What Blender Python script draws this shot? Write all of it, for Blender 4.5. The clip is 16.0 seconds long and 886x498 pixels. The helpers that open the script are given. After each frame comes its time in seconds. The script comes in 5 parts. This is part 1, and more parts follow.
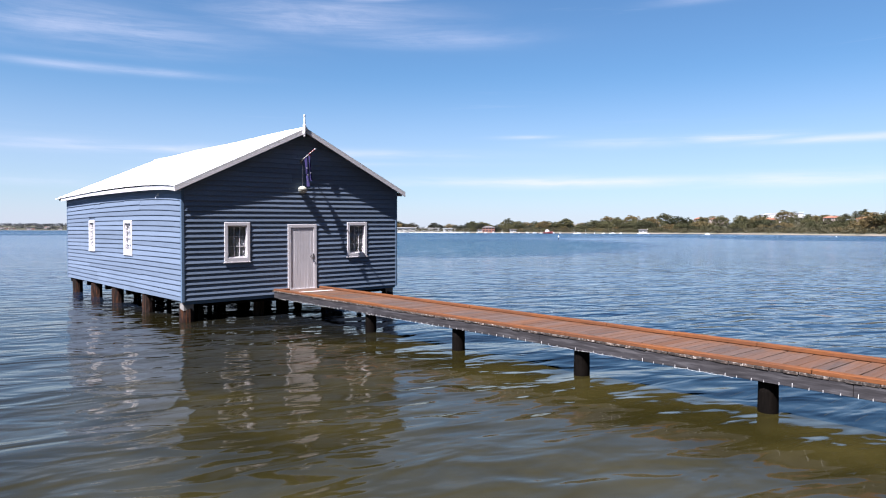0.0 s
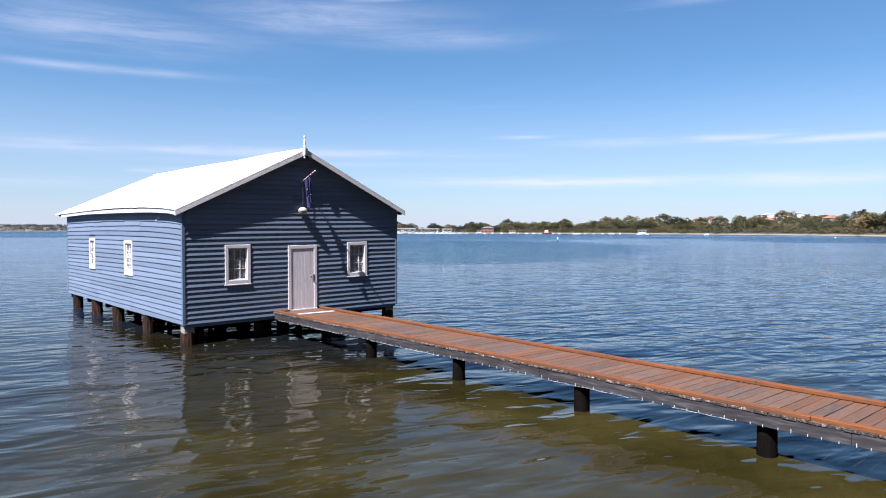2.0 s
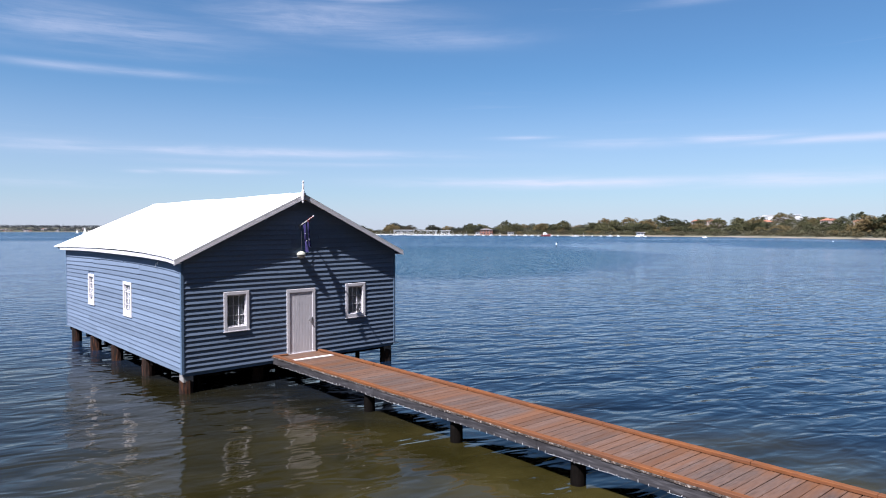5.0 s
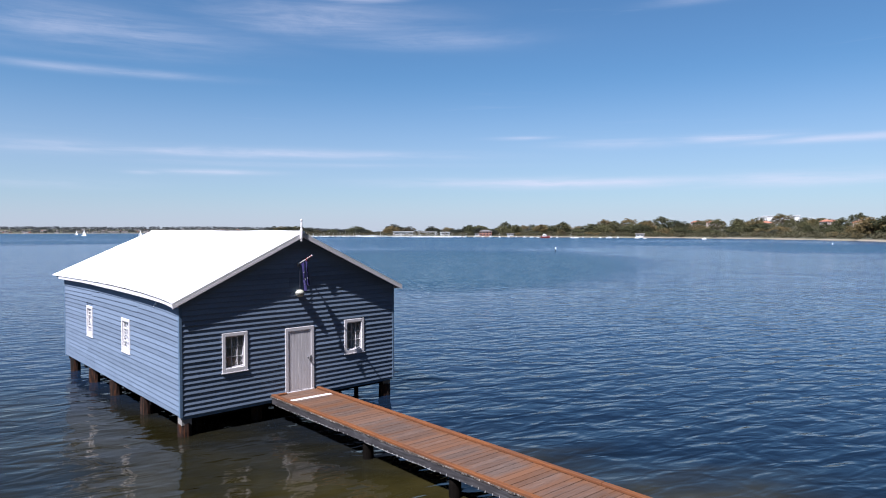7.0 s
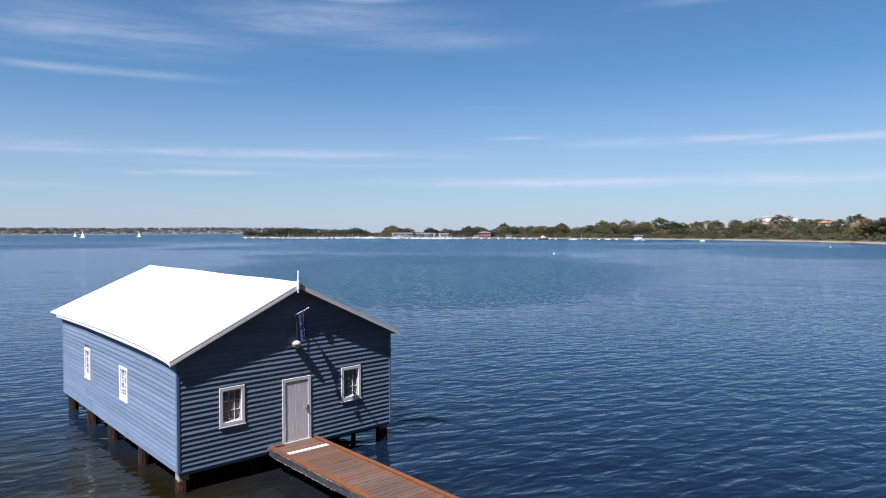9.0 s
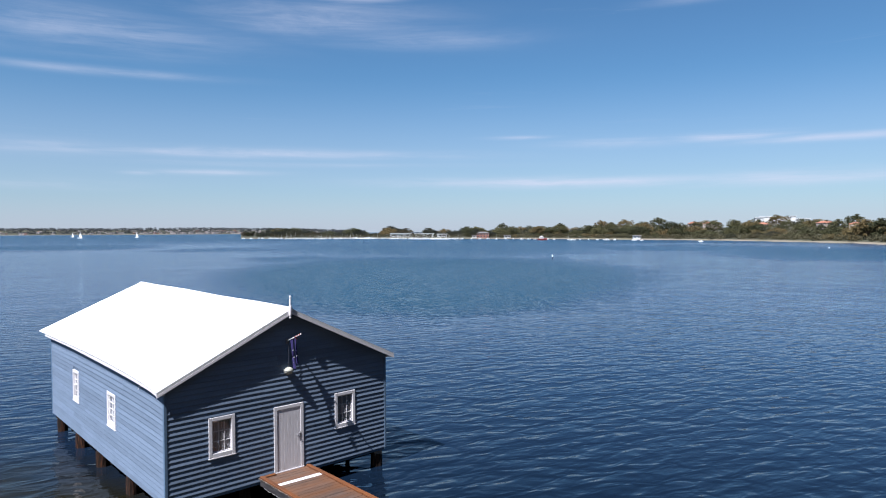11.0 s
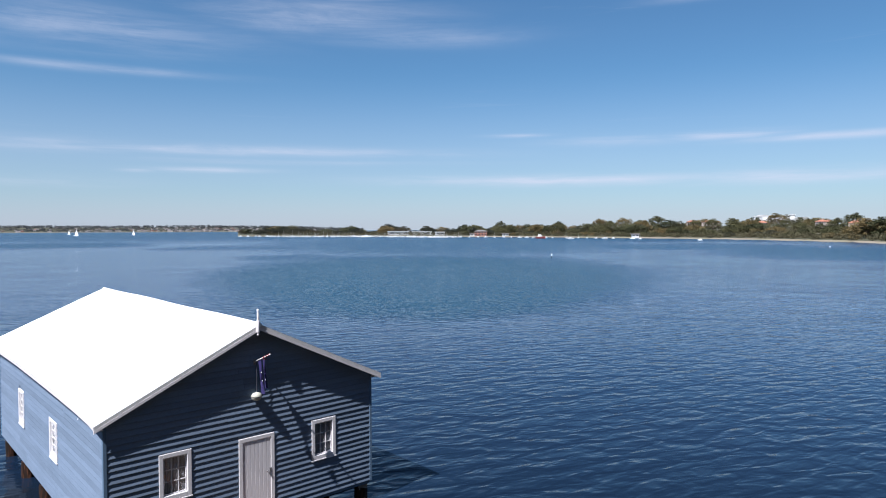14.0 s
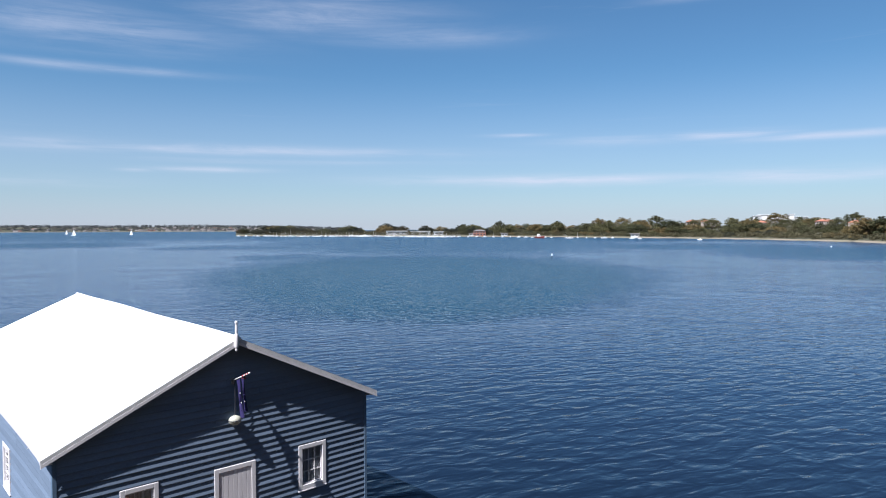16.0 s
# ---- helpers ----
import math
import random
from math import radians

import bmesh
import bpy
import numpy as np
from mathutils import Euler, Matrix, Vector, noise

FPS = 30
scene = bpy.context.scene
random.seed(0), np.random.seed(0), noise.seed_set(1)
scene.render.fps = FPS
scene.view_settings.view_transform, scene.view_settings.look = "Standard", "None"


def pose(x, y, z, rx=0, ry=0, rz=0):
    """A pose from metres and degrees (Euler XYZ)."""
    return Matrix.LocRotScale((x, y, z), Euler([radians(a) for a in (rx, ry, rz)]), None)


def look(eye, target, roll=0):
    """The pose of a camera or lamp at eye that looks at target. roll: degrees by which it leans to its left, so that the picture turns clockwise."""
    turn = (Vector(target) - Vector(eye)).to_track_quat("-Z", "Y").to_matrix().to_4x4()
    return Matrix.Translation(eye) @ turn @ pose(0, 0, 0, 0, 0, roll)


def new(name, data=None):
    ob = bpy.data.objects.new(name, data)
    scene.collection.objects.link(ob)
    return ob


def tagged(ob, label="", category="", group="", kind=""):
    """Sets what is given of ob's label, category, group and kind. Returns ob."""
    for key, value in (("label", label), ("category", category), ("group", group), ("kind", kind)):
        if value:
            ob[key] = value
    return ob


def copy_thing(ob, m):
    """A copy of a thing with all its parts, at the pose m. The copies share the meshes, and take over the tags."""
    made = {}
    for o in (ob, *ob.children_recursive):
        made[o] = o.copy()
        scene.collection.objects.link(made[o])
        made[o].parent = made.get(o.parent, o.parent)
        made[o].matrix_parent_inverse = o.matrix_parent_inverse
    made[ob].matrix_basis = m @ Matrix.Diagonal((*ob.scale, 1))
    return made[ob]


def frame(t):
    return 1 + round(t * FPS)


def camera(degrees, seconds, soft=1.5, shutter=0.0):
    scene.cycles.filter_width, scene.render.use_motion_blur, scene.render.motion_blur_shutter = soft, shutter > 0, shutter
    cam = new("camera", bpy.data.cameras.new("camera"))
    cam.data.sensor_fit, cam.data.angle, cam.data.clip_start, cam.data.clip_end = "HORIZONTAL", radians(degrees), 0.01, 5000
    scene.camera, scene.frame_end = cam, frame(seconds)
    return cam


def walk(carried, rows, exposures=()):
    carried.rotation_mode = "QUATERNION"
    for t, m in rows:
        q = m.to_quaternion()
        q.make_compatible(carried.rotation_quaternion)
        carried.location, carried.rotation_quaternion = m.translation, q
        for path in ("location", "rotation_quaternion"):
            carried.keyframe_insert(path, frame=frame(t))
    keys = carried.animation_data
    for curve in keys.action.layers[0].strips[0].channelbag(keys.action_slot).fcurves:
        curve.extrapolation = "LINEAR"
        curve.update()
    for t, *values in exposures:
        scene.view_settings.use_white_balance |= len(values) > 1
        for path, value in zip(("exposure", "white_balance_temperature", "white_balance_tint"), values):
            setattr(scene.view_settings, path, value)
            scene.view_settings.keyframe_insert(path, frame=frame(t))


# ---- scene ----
cam = camera(66.3, 16.0, soft=1.1)
PATH = [
    (0, (-7.085, -19.483, 2.65), (-5.773, -17.975, 2.595), 0.1),
    (0.5, (-7.073, -19.486, 2.803), (-5.761, -17.978, 2.748), 0.1),
    (1, (-7.084, -19.489, 2.962), (-5.771, -17.982, 2.908), 0.0),
    (1.5, (-7.106, -19.493, 3.132), (-5.792, -17.986, 3.077), 0.0),
    (2, (-7.13, -19.5, 3.316), (-5.816, -17.993, 3.261), 0.0),
    (2.5, (-7.149, -19.511, 3.514), (-5.835, -18.004, 3.458), 0.1),
    (3, (-7.161, -19.525, 3.724), (-5.846, -18.02, 3.669), 0.1),
    (3.5, (-7.165, -19.545, 3.946), (-5.849, -18.039, 3.892), 0.1),
    (4, (-7.165, -19.566, 4.187), (-5.849, -18.061, 4.133), 0.1),
    (6.5, (-7.106, -19.53, 5.597), (-5.788, -18.027, 5.545), -0.1),
    (7, (-7.092, -19.532, 5.921), (-5.774, -18.029, 5.869), -0.1),
    (7.5, (-7.079, -19.545, 6.285), (-5.761, -18.042, 6.232), -0.1),
    (8, (-7.072, -19.565, 6.69), (-5.753, -18.063, 6.637), -0.1),
    (8.5, (-7.069, -19.594, 7.124), (-5.749, -18.092, 7.071), -0.1),
    (9, (-7.067, -19.638, 7.565), (-5.746, -18.137, 7.513), -0.2),
    (9.5, (-7.038, -19.656, 7.944), (-5.716, -18.156, 7.892), -0.4),
    (12, (-6.06, -18.666, 8.361), (-4.735, -17.17, 8.305), -0.2),
    (12.5, (-5.702, -18.3, 8.398), (-4.376, -16.804, 8.34), -0.2),
    (13, (-5.308, -17.901, 8.42), (-3.981, -16.406, 8.362), -0.2),
    (13.5, (-4.908, -17.488, 8.431), (-3.581, -15.993, 8.372), -0.2),
    (14, (-4.518, -17.064, 8.438), (-3.189, -15.57, 8.379), -0.2),
    (14.5, (-4.146, -16.635, 8.447), (-2.817, -15.141, 8.387), -0.2),
    (15, (-3.796, -16.2, 8.455), (-2.465, -14.707, 8.396), -0.2),
    (15.5, (-3.461, -15.757, 8.46), (-2.13, -14.266, 8.401), -0.2),
    (16, (-3.14, -15.314, 8.46), (-1.808, -13.823, 8.4), -0.2),
]
EXPOSURES = [(0, 1.63, 6150, 18), (3.5, 1.48, 6020, 17), (7, 1.28, 5950, 16), (9, 1.20, 5900, 14), (12.5, 1.20, 5950, 12), (16, 1.25, 6000, 12)]
walk(cam, [(t, look(eye, target, roll)) for t, eye, target, roll in PATH], EXPOSURES)

# ---- world and sun ----
SUN = Vector((-3.77, -0.755, 5.16)).normalized()  # the way to the sun


def link(tree, a, out, b, into):
    tree.links.new(a.outputs[out], b.inputs[into])


def node(tree, kind, **values):
    n = tree.nodes.new(kind)
    for key, value in values.items():
        n.inputs[key].default_value = value
    return n


def math_node(tree, op, a=None, b=None):
    n = tree.nodes.new("ShaderNodeMath")
    n.operation = op
    for i, v in enumerate((a, b)):
        if v is None:
            continue
        if isinstance(v, (int, float)):
            n.inputs[i].default_value = v
        else:
            tree.links.new(v, n.inputs[i])
    return n.outputs[0]


def ramp(tree, source, stops, smooth=False):
    n = tree.nodes.new("ShaderNodeValToRGB")
    n.color_ramp.interpolation = "EASE" if smooth else "LINEAR"
    while len(n.color_ramp.elements) < len(stops):
        n.color_ramp.elements.new(0.5)
    for e, (at, c) in zip(n.color_ramp.elements, stops):
        e.position = at
        e.color = (c, c, c, 1) if isinstance(c, (int, float)) else (*c, 1)
    tree.links.new(source, n.inputs[0])
    return n.outputs[0]


def mix(tree, factor, a, b, blend="MIX"):
    n = tree.nodes.new("ShaderNodeMix")
    n.data_type = "RGBA"
    n.blend_type = blend
    for slot, v in ((0, factor), (6, a), (7, b)):
        if isinstance(v, (int, float)):
            n.inputs[slot].default_value = v
        elif isinstance(v, tuple):
            n.inputs[slot].default_value = (*v, 1)
        else:
            tree.links.new(v, n.inputs[slot])
    return n.outputs[2]


def noise_node(tree, vector, scale, detail=4.0, rough=0.55, distort=0.0):
    n = node(tree, "ShaderNodeTexNoise", Scale=scale, Detail=detail, Roughness=rough, Distortion=distort)
    tree.links.new(vector, n.inputs["Vector"])
    return n.outputs["Fac"]


def mapped(tree, vector, scale=(1, 1, 1), turn=(0, 0, 0), move=(0, 0, 0)):
    n = node(tree, "ShaderNodeMapping", Scale=scale, Rotation=tuple(radians(a) for a in turn), Location=move)
    tree.links.new(vector, n.inputs["Vector"])
    return n.outputs[0]


def build_world():
    world = bpy.data.worlds.new("sky")
    world.use_nodes = True
    t = world.node_tree
    t.nodes.clear()
    sky = t.nodes.new("ShaderNodeTexSky")
    sky.sky_type = "NISHITA"
    sky.sun_disc = False
    sky.sun_elevation = math.asin(SUN.z)
    sky.sun_rotation = math.atan2(SUN.x, SUN.y)
    sky.altitude, sky.air_density, sky.dust_density, sky.ozone_density = 0, 1.0, 0.25, 2.5
    # thin streaks of high cloud, drawn out along the horizon
    coord = t.nodes.new("ShaderNodeTexCoord").outputs["Generated"]
    split = t.nodes.new("ShaderNodeSeparateXYZ")
    t.links.new(coord, split.inputs[0])
    up = math_node(t, "MAXIMUM", split.outputs[2], 0.0)
    flat = t.nodes.new("ShaderNodeCombineXYZ")
    az = math_node(t, "ARCTAN2", split.outputs[0], split.outputs[1])
    t.links.new(az, flat.inputs[0])
    t.links.new(math_node(t, "POWER", up, 0.8), flat.inputs[1])
    level = math_node(t, "ARCSINE", split.outputs[2])
    streak = mapped(t, flat.outputs[0], scale=(2.6, 48.0, 1), turn=(0, 0, 0.8), move=(0.6, 2.2, 0))
    wisps = noise_node(t, streak, 1.0, 9.0, 0.66, 0.5)
    fluff = noise_node(t, mapped(t, flat.outputs[0], scale=(7.0, 42.0, 1), turn=(0, 0, 3)), 1.0, 8.0, 0.62, 0.5)
    # cloud sheets: bearing, height over the horizon, their half widths (degrees) and density
    total = None
    for bearing, rise, wide, tall, dense in ((14, 14.8, 10, 1.5, 0.5), (31, 17.0, 9, 1.3, 0.55), (34, 18.6, 3.5, 0.35, 0.7), (38, 15.6, 9, 0.7, 0.4), (14, 12.0, 8, 0.3, 0.5), (25, 6.35, 15, 0.36, 0.85),
                                             (12, 6.3, 7, 0.5, 0.5), (30, 5.5, 12, 0.2, 0.35), (22.5, 4.75, 4, 0.2, 0.75), (17.5, 4.6, 1.2, 0.15, 0.6), (52, 4.0, 13, 0.42, 1.0), (70, 3.9, 10, 0.55, 0.75),
                                             (64, 7.2, 4, 0.32, 0.9), (72, 6.7, 6, 0.28, 0.75), (56, 7.1, 6, 0.4, 0.4), (48, 7.7, 2.5, 0.16, 0.5), (10, 3.6, 7, 0.4, 0.3), (61, 17.6, 3, 0.35, 0.3)):
        dx = math_node(t, "DIVIDE", math_node(t, "SUBTRACT", az, radians(bearing)), radians(wide))
        dy = math_node(t, "DIVIDE", math_node(t, "SUBTRACT", level, radians(rise)), radians(tall))
        reach = math_node(t, "ADD", math_node(t, "MULTIPLY", dx, dx), math_node(t, "MULTIPLY", dy, dy))
        sheet = math_node(t, "MULTIPLY", math_node(t, "POWER", 2.718, math_node(t, "MULTIPLY", reach, -1.0)), dense)
        total = sheet if total is None else math_node(t, "MAXIMUM", total, sheet)
    fibres = math_node(t, "ADD", math_node(t, "MULTIPLY", ramp(t, wisps, [(0.36, 0.0), (0.66, 1.0)], True), 0.45), math_node(t, "MULTIPLY", ramp(t, fluff, [(0.40, 0.0), (0.7, 1.0)]), 0.55))
    cover = math_node(t, "MULTIPLY", total, math_node(t, "ADD", fibres, 0.16))
    rest = math_node(t, "MULTIPLY", ramp(t, wisps, [(0.58, 0.0), (0.85, 1.0)], True), ramp(t, up, [(0.0, 0.0), (0.1, 0.10), (0.3, 0.18), (0.46, 0.03)]))
    cover = math_node(t, "MAXIMUM", cover, rest)
    haze = ramp(t, up, [(0.0, 0.60), (0.065, 0.33), (0.23, 0.0)], True)
    deep = mix(t, 1.0, sky.outputs[0], (0.555, 0.775, 0.865), "MULTIPLY")
    clear = mix(t, haze, deep, (5.05, 5.0, 6.2))
    both = mix(t, math_node(t, "MULTIPLY", cover, 0.85), clear, (6.4, 6.5, 7.3))
    back = node(t, "ShaderNodeBackground", Strength=0.05)
    t.links.new(both, back.inputs[0])
    out = t.nodes.new("ShaderNodeOutputWorld")
    link(t, back, 0, out, 0)
    scene.world = world


build_world()
sun = new("sun", bpy.data.lights.new("sun", "SUN"))
sun.data.energy, sun.data.angle, sun.data.color = 5.0, radians(0.53), (1.0, 0.955, 0.89)
sun.matrix_world = look((-40, -10, 54), Vector((-40, -10, 54)) - SUN)


# ---- materials ----
def material(name, base, rough=0.6, metal=0.0, grain=None, spread=0.18, bump=0.25, stretch=(1, 1, 1), fine=40.0, large=1.2,
             stain=None, amount=0.3, vary=0.0, specular=0.5):
    """A painted, wooden or stony surface: fine grain and large patches of tone, both at real size, and a small relief."""
    m = bpy.data.materials.new(name)
    m.use_nodes = True
    t = m.node_tree
    b = t.nodes["Principled BSDF"]
    spread_out = t.nodes.new("ShaderNodeVectorMath")   # so that no two pieces carry the same grain
    spread_out.operation = "ADD"
    link(t, t.nodes.new("ShaderNodeTexCoord"), "Object", spread_out, 0)
    link(t, t.nodes.new("ShaderNodeObjectInfo"), "Location", spread_out, 1)
    at = spread_out.outputs[0]
    small = noise_node(t, mapped(t, at, scale=stretch), fine, 5.0, 0.6)
    wide = noise_node(t, mapped(t, at, scale=stretch), large, 4.0, 0.6)
    dark, light = (tuple(max(0.0, c * k) for c in base) for k in (1 - spread, 1 + spread))
    colour = mix(t, ramp(t, small, [(0.3, 0.0), (0.7, 1.0)]), dark, light)
    if grain:
        colour = mix(t, ramp(t, small, [(0.52, 0.0), (0.66, 1.0)]), colour, grain)
    colour = mix(t, math_node(t, "MULTIPLY", ramp(t, wide, [(0.42, 0.0), (0.68, 1.0)]), amount), colour, stain or tuple(c * 0.6 for c in base))
    if vary:
        info = t.nodes.new("ShaderNodeObjectInfo")
        tone = math_node(t, "ADD", math_node(t, "MULTIPLY", info.outputs["Random"], 2 * vary), 1 - vary)
        scaled = t.nodes.new("ShaderNodeVectorMath")
        scaled.operation = "SCALE"
        t.links.new(colour, scaled.inputs[0])
        t.links.new(tone, scaled.inputs["Scale"])
        colour = scaled.outputs[0]
    t.links.new(colour, b.inputs["Base Color"])
    t.links.new(math_node(t, "ADD", math_node(t, "MULTIPLY", wide, 0.25), rough - 0.12), b.inputs["Roughness"])
    b.inputs["Metallic"].default_value = metal
    b.inputs["Specular IOR Level"].default_value = specular
    if bump:
        n = node(t, "ShaderNodeBump", Strength=bump, Distance=0.004)
        t.links.new(small, n.inputs["Height"])
        link(t, n, 0, b, "Normal")
    return m


BLUE = material("blue_paint", (0.116, 0.152, 0.214), 0.75, specular=0.12, stretch=(1, 1, 6), fine=14, large=0.7, spread=0.13, amount=0.32, vary=0.11,
                stain=(0.082, 0.112, 0.160))
TRIM_BLUE = material("blue_trim_paint", (0.09, 0.1387, 0.21), 0.7, specular=0.15, stretch=(4, 4, 1), fine=16, spread=0.08)
WHITE = material("white_paint", (0.57, 0.55, 0.575), 0.45, fine=30, large=2.5, spread=0.04, stain=(0.4125, 0.3975, 0.405), amount=0.25)
DOOR_PAINT = material("pale_door_paint", (0.555, 0.5325, 0.5587), 0.45, stretch=(6, 6, 1), fine=14, large=2, spread=0.04, stain=(0.375, 0.3525, 0.375))
ROOF = material("white_roof_steel", (0.80, 0.80, 0.80), 0.4, fine=18, large=0.5, spread=0.03, stain=(0.585, 0.5775, 0.5625), amount=0.3, bump=0.05)
BARGE = material("weathered_grey_paint", (0.50, 0.495, 0.51), 0.5, stretch=(5, 1, 1), fine=14, spread=0.1, stain=(0.27, 0.255, 0.255))
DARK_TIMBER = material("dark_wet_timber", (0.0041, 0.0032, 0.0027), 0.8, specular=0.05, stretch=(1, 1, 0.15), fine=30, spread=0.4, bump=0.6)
PILE = material("weathered_pile_timber", (0.0158, 0.0075, 0.0053), 0.8, specular=0.2, stretch=(1, 1, 0.12), fine=16, spread=0.45, bump=0.8,
                grain=(0.0713, 0.0263, 0.0112), stain=(0.009, 0.0067, 0.0053), amount=0.9, large=3.2)
CONCRETE = material("grey_concrete", (0.2025, 0.195, 0.1875), 0.85, fine=30, spread=0.2, stain=(0.09, 0.075, 0.0675), amount=0.6, large=4)
KERB = material("oiled_orange_timber", (0.148, 0.055, 0.020), 0.85, specular=0.15, stretch=(1, 0.1, 1), fine=30, spread=0.4, grain=(0.0975, 0.0375, 0.0188), stain=(0.0825, 0.0375, 0.0225),
                amount=0.85, large=5, bump=0.6)
DECK = material("weathered_deck_timber", (0.086, 0.058, 0.047), 0.68, specular=0.25, stretch=(0.08, 1, 1), fine=45, spread=0.4, stain=(0.118, 0.050, 0.022),
                amount=0.8, large=1.6, vary=0.16, bump=0.5)
END_GRAIN = material("worn_plank_ends", (0.055, 0.038, 0.030), 0.85, fine=24, large=14, spread=0.6, grain=(0.27, 0.24, 0.22), stain=(0.009, 0.0075, 0.0067),
                     amount=1.0, vary=0.45, bump=0.8)
BEAM = material("grey_weathered_beam", (0.036, 0.034, 0.038), 0.85, stretch=(1, 0.1, 1), fine=22, spread=0.5, grain=(0.070, 0.067, 0.072), stain=(0.0165, 0.015, 0.0165),
                amount=0.85, large=5, bump=0.9, specular=0.2)
WHITE_PLASTIC = material("white_plastic", (0.55, 0.55, 0.56), 0.35, spread=0.02, bump=0)
FLOAT = material("chalky_float", (0.375, 0.375, 0.315), 0.7, fine=22, spread=0.12, stain=(0.255, 0.2625, 0.225), amount=0.5, large=6)
ROPE = material("dark_rope", (0.0375, 0.0375, 0.0525), 0.9, fine=120, spread=0.4)
FLAG_NAVY = material("navy_flag_cloth", (0.0135, 0.009, 0.075), 0.8, fine=90, spread=0.15, large=5, stain=(0.0075, 0.006, 0.045))
FLAG_RED = material("red_flag_cloth", (0.24, 0.04, 0.045), 0.8, fine=90, spread=0.12)
CURTAIN = material("grey_curtain", (0.45, 0.4425, 0.48), 0.9, stretch=(8, 1, 0.3), fine=6, spread=0.35, large=3)
# a darker copy of the grey curtain, toned down where the sun strikes it
CURTAIN_SUN_SIDE = material("sun_side_curtain_copy", (0.24, 0.245, 0.28), 0.9, stretch=(1, 8, 0.3), fine=6, spread=0.35, large=3)
ROOM = material("dim_boards", (0.075, 0.0675, 0.0638), 0.8, fine=12, spread=0.2)
STEEL = material("brushed_steel", (0.20, 0.20, 0.21), 0.5, metal=0.7, fine=60, spread=0.1)
SAND = material("beach_sand", (0.18, 0.15, 0.1125), 0.95, fine=0.8, large=0.03, spread=0.15, stain=(0.09, 0.0975, 0.0375), amount=0.5, bump=0)
GRASS = material("dry_grass", (0.0375, 0.039, 0.0195), 0.95, fine=0.6, large=0.02, spread=0.3, stain=(0.075, 0.0638, 0.0375), amount=0.6, bump=0)
BARK = material("tree_bark", (0.105, 0.0788, 0.06), 0.9, stretch=(1, 1, 0.2), fine=4, spread=0.3)
BOAT_WHITE = material("white_gelcoat", (0.60, 0.61, 0.62), 0.3, fine=3, large=0.5, spread=0.03)
BOAT_DARK = material("dark_hull_paint", (0.0225, 0.0263, 0.045), 0.3, fine=3, spread=0.1)
BOAT_RED = material("red_hull_paint", (0.12, 0.0188, 0.0188), 0.4, fine=3, spread=0.15)
SAIL = material("sail_cloth", (0.78, 0.78, 0.77), 0.8, fine=2, spread=0.04)
ALLOY = material("mast_alloy", (0.60, 0.60, 0.60), 0.4, fine=5, spread=0.05)
TILE_ROOF = material("terracotta_roof", (0.225, 0.0938, 0.06), 0.8, fine=2.5, large=0.3, spread=0.25, stain=(0.195, 0.0675, 0.0375), vary=0.25)
FAR_ROOF = material("faded_tile_roof", (0.13, 0.096, 0.090), 0.8, fine=2.5, large=0.3, spread=0.2, vary=0.4)
GREY_ROOF = material("grey_roof", (0.165, 0.15, 0.15), 0.7, fine=2.5, large=0.3, spread=0.2, vary=0.4)
RENDER_WALL = material("pale_house_wall", (0.36, 0.3075, 0.285), 0.8, fine=2, large=0.3, spread=0.08, vary=0.25)
FAR_WALL = material("pale_far_wall", (0.28, 0.255, 0.255), 0.8, fine=2, large=0.3, spread=0.08, vary=0.3)
BRICK_WALL = material("red_brick_wall", (0.24, 0.105, 0.075), 0.85, fine=4, large=0.4, spread=0.2, vary=0.2)
OFFICE = material("white_building_wall", (0.50, 0.50, 0.51), 0.6, fine=1, large=0.1, spread=0.04)



def wear_edges(m):
    """Orange oil from the kerbs has soaked into the ends of the planks, in uneven tongues."""
    t = m.node_tree
    b = t.nodes["Principled BSDF"]
    old = b.inputs["Base Color"].links[0].from_socket
    at = t.nodes.new("ShaderNodeTexCoord").outputs["Object"]
    split = t.nodes.new("ShaderNodeSeparateXYZ")
    t.links.new(at, split.inputs[0])
    place = t.nodes.new("ShaderNodeVectorMath")
    place.operation = "ADD"
    t.links.new(at, place.inputs[0])
    link(t, t.nodes.new("ShaderNodeObjectInfo"), "Location", place, 1)
    ragged = noise_node(t, mapped(t, place.outputs[0], scale=(0.8, 3.0, 1)), 2.2, 5.0, 0.65)
    out = math_node(t, "ADD", math_node(t, "ABSOLUTE", split.outputs[0]), math_node(t, "MULTIPLY", math_node(t, "SUBTRACT", ragged, 0.5), 1.0))
    t.links.new(mix(t, math_node(t, "MULTIPLY", ramp(t, out, [(0.42, 0.0), (0.88, 1.0)]), 0.7), old, (0.135, 0.055, 0.022)), b.inputs["Base Color"])


wear_edges(DECK)


def glass_material():
    m = bpy.data.materials.new("window_glass")
    m.use_nodes = True
    b = m.node_tree.nodes["Principled BSDF"]
    b.inputs["Base Color"].default_value = (0.9, 0.93, 0.95, 1)
    b.inputs["Roughness"].default_value = 0.02
    b.inputs["Transmission Weight"].default_value = 1.0
    b.inputs["IOR"].default_value = 1.45
    return m


def dark_glass_material():
    m = bpy.data.materials.new("dark_pane")
    m.use_nodes = True
    b = m.node_tree.nodes["Principled BSDF"]
    b.inputs["Base Color"].default_value = (0.03, 0.035, 0.045, 1)
    b.inputs["Roughness"].default_value = 0.05
    return m


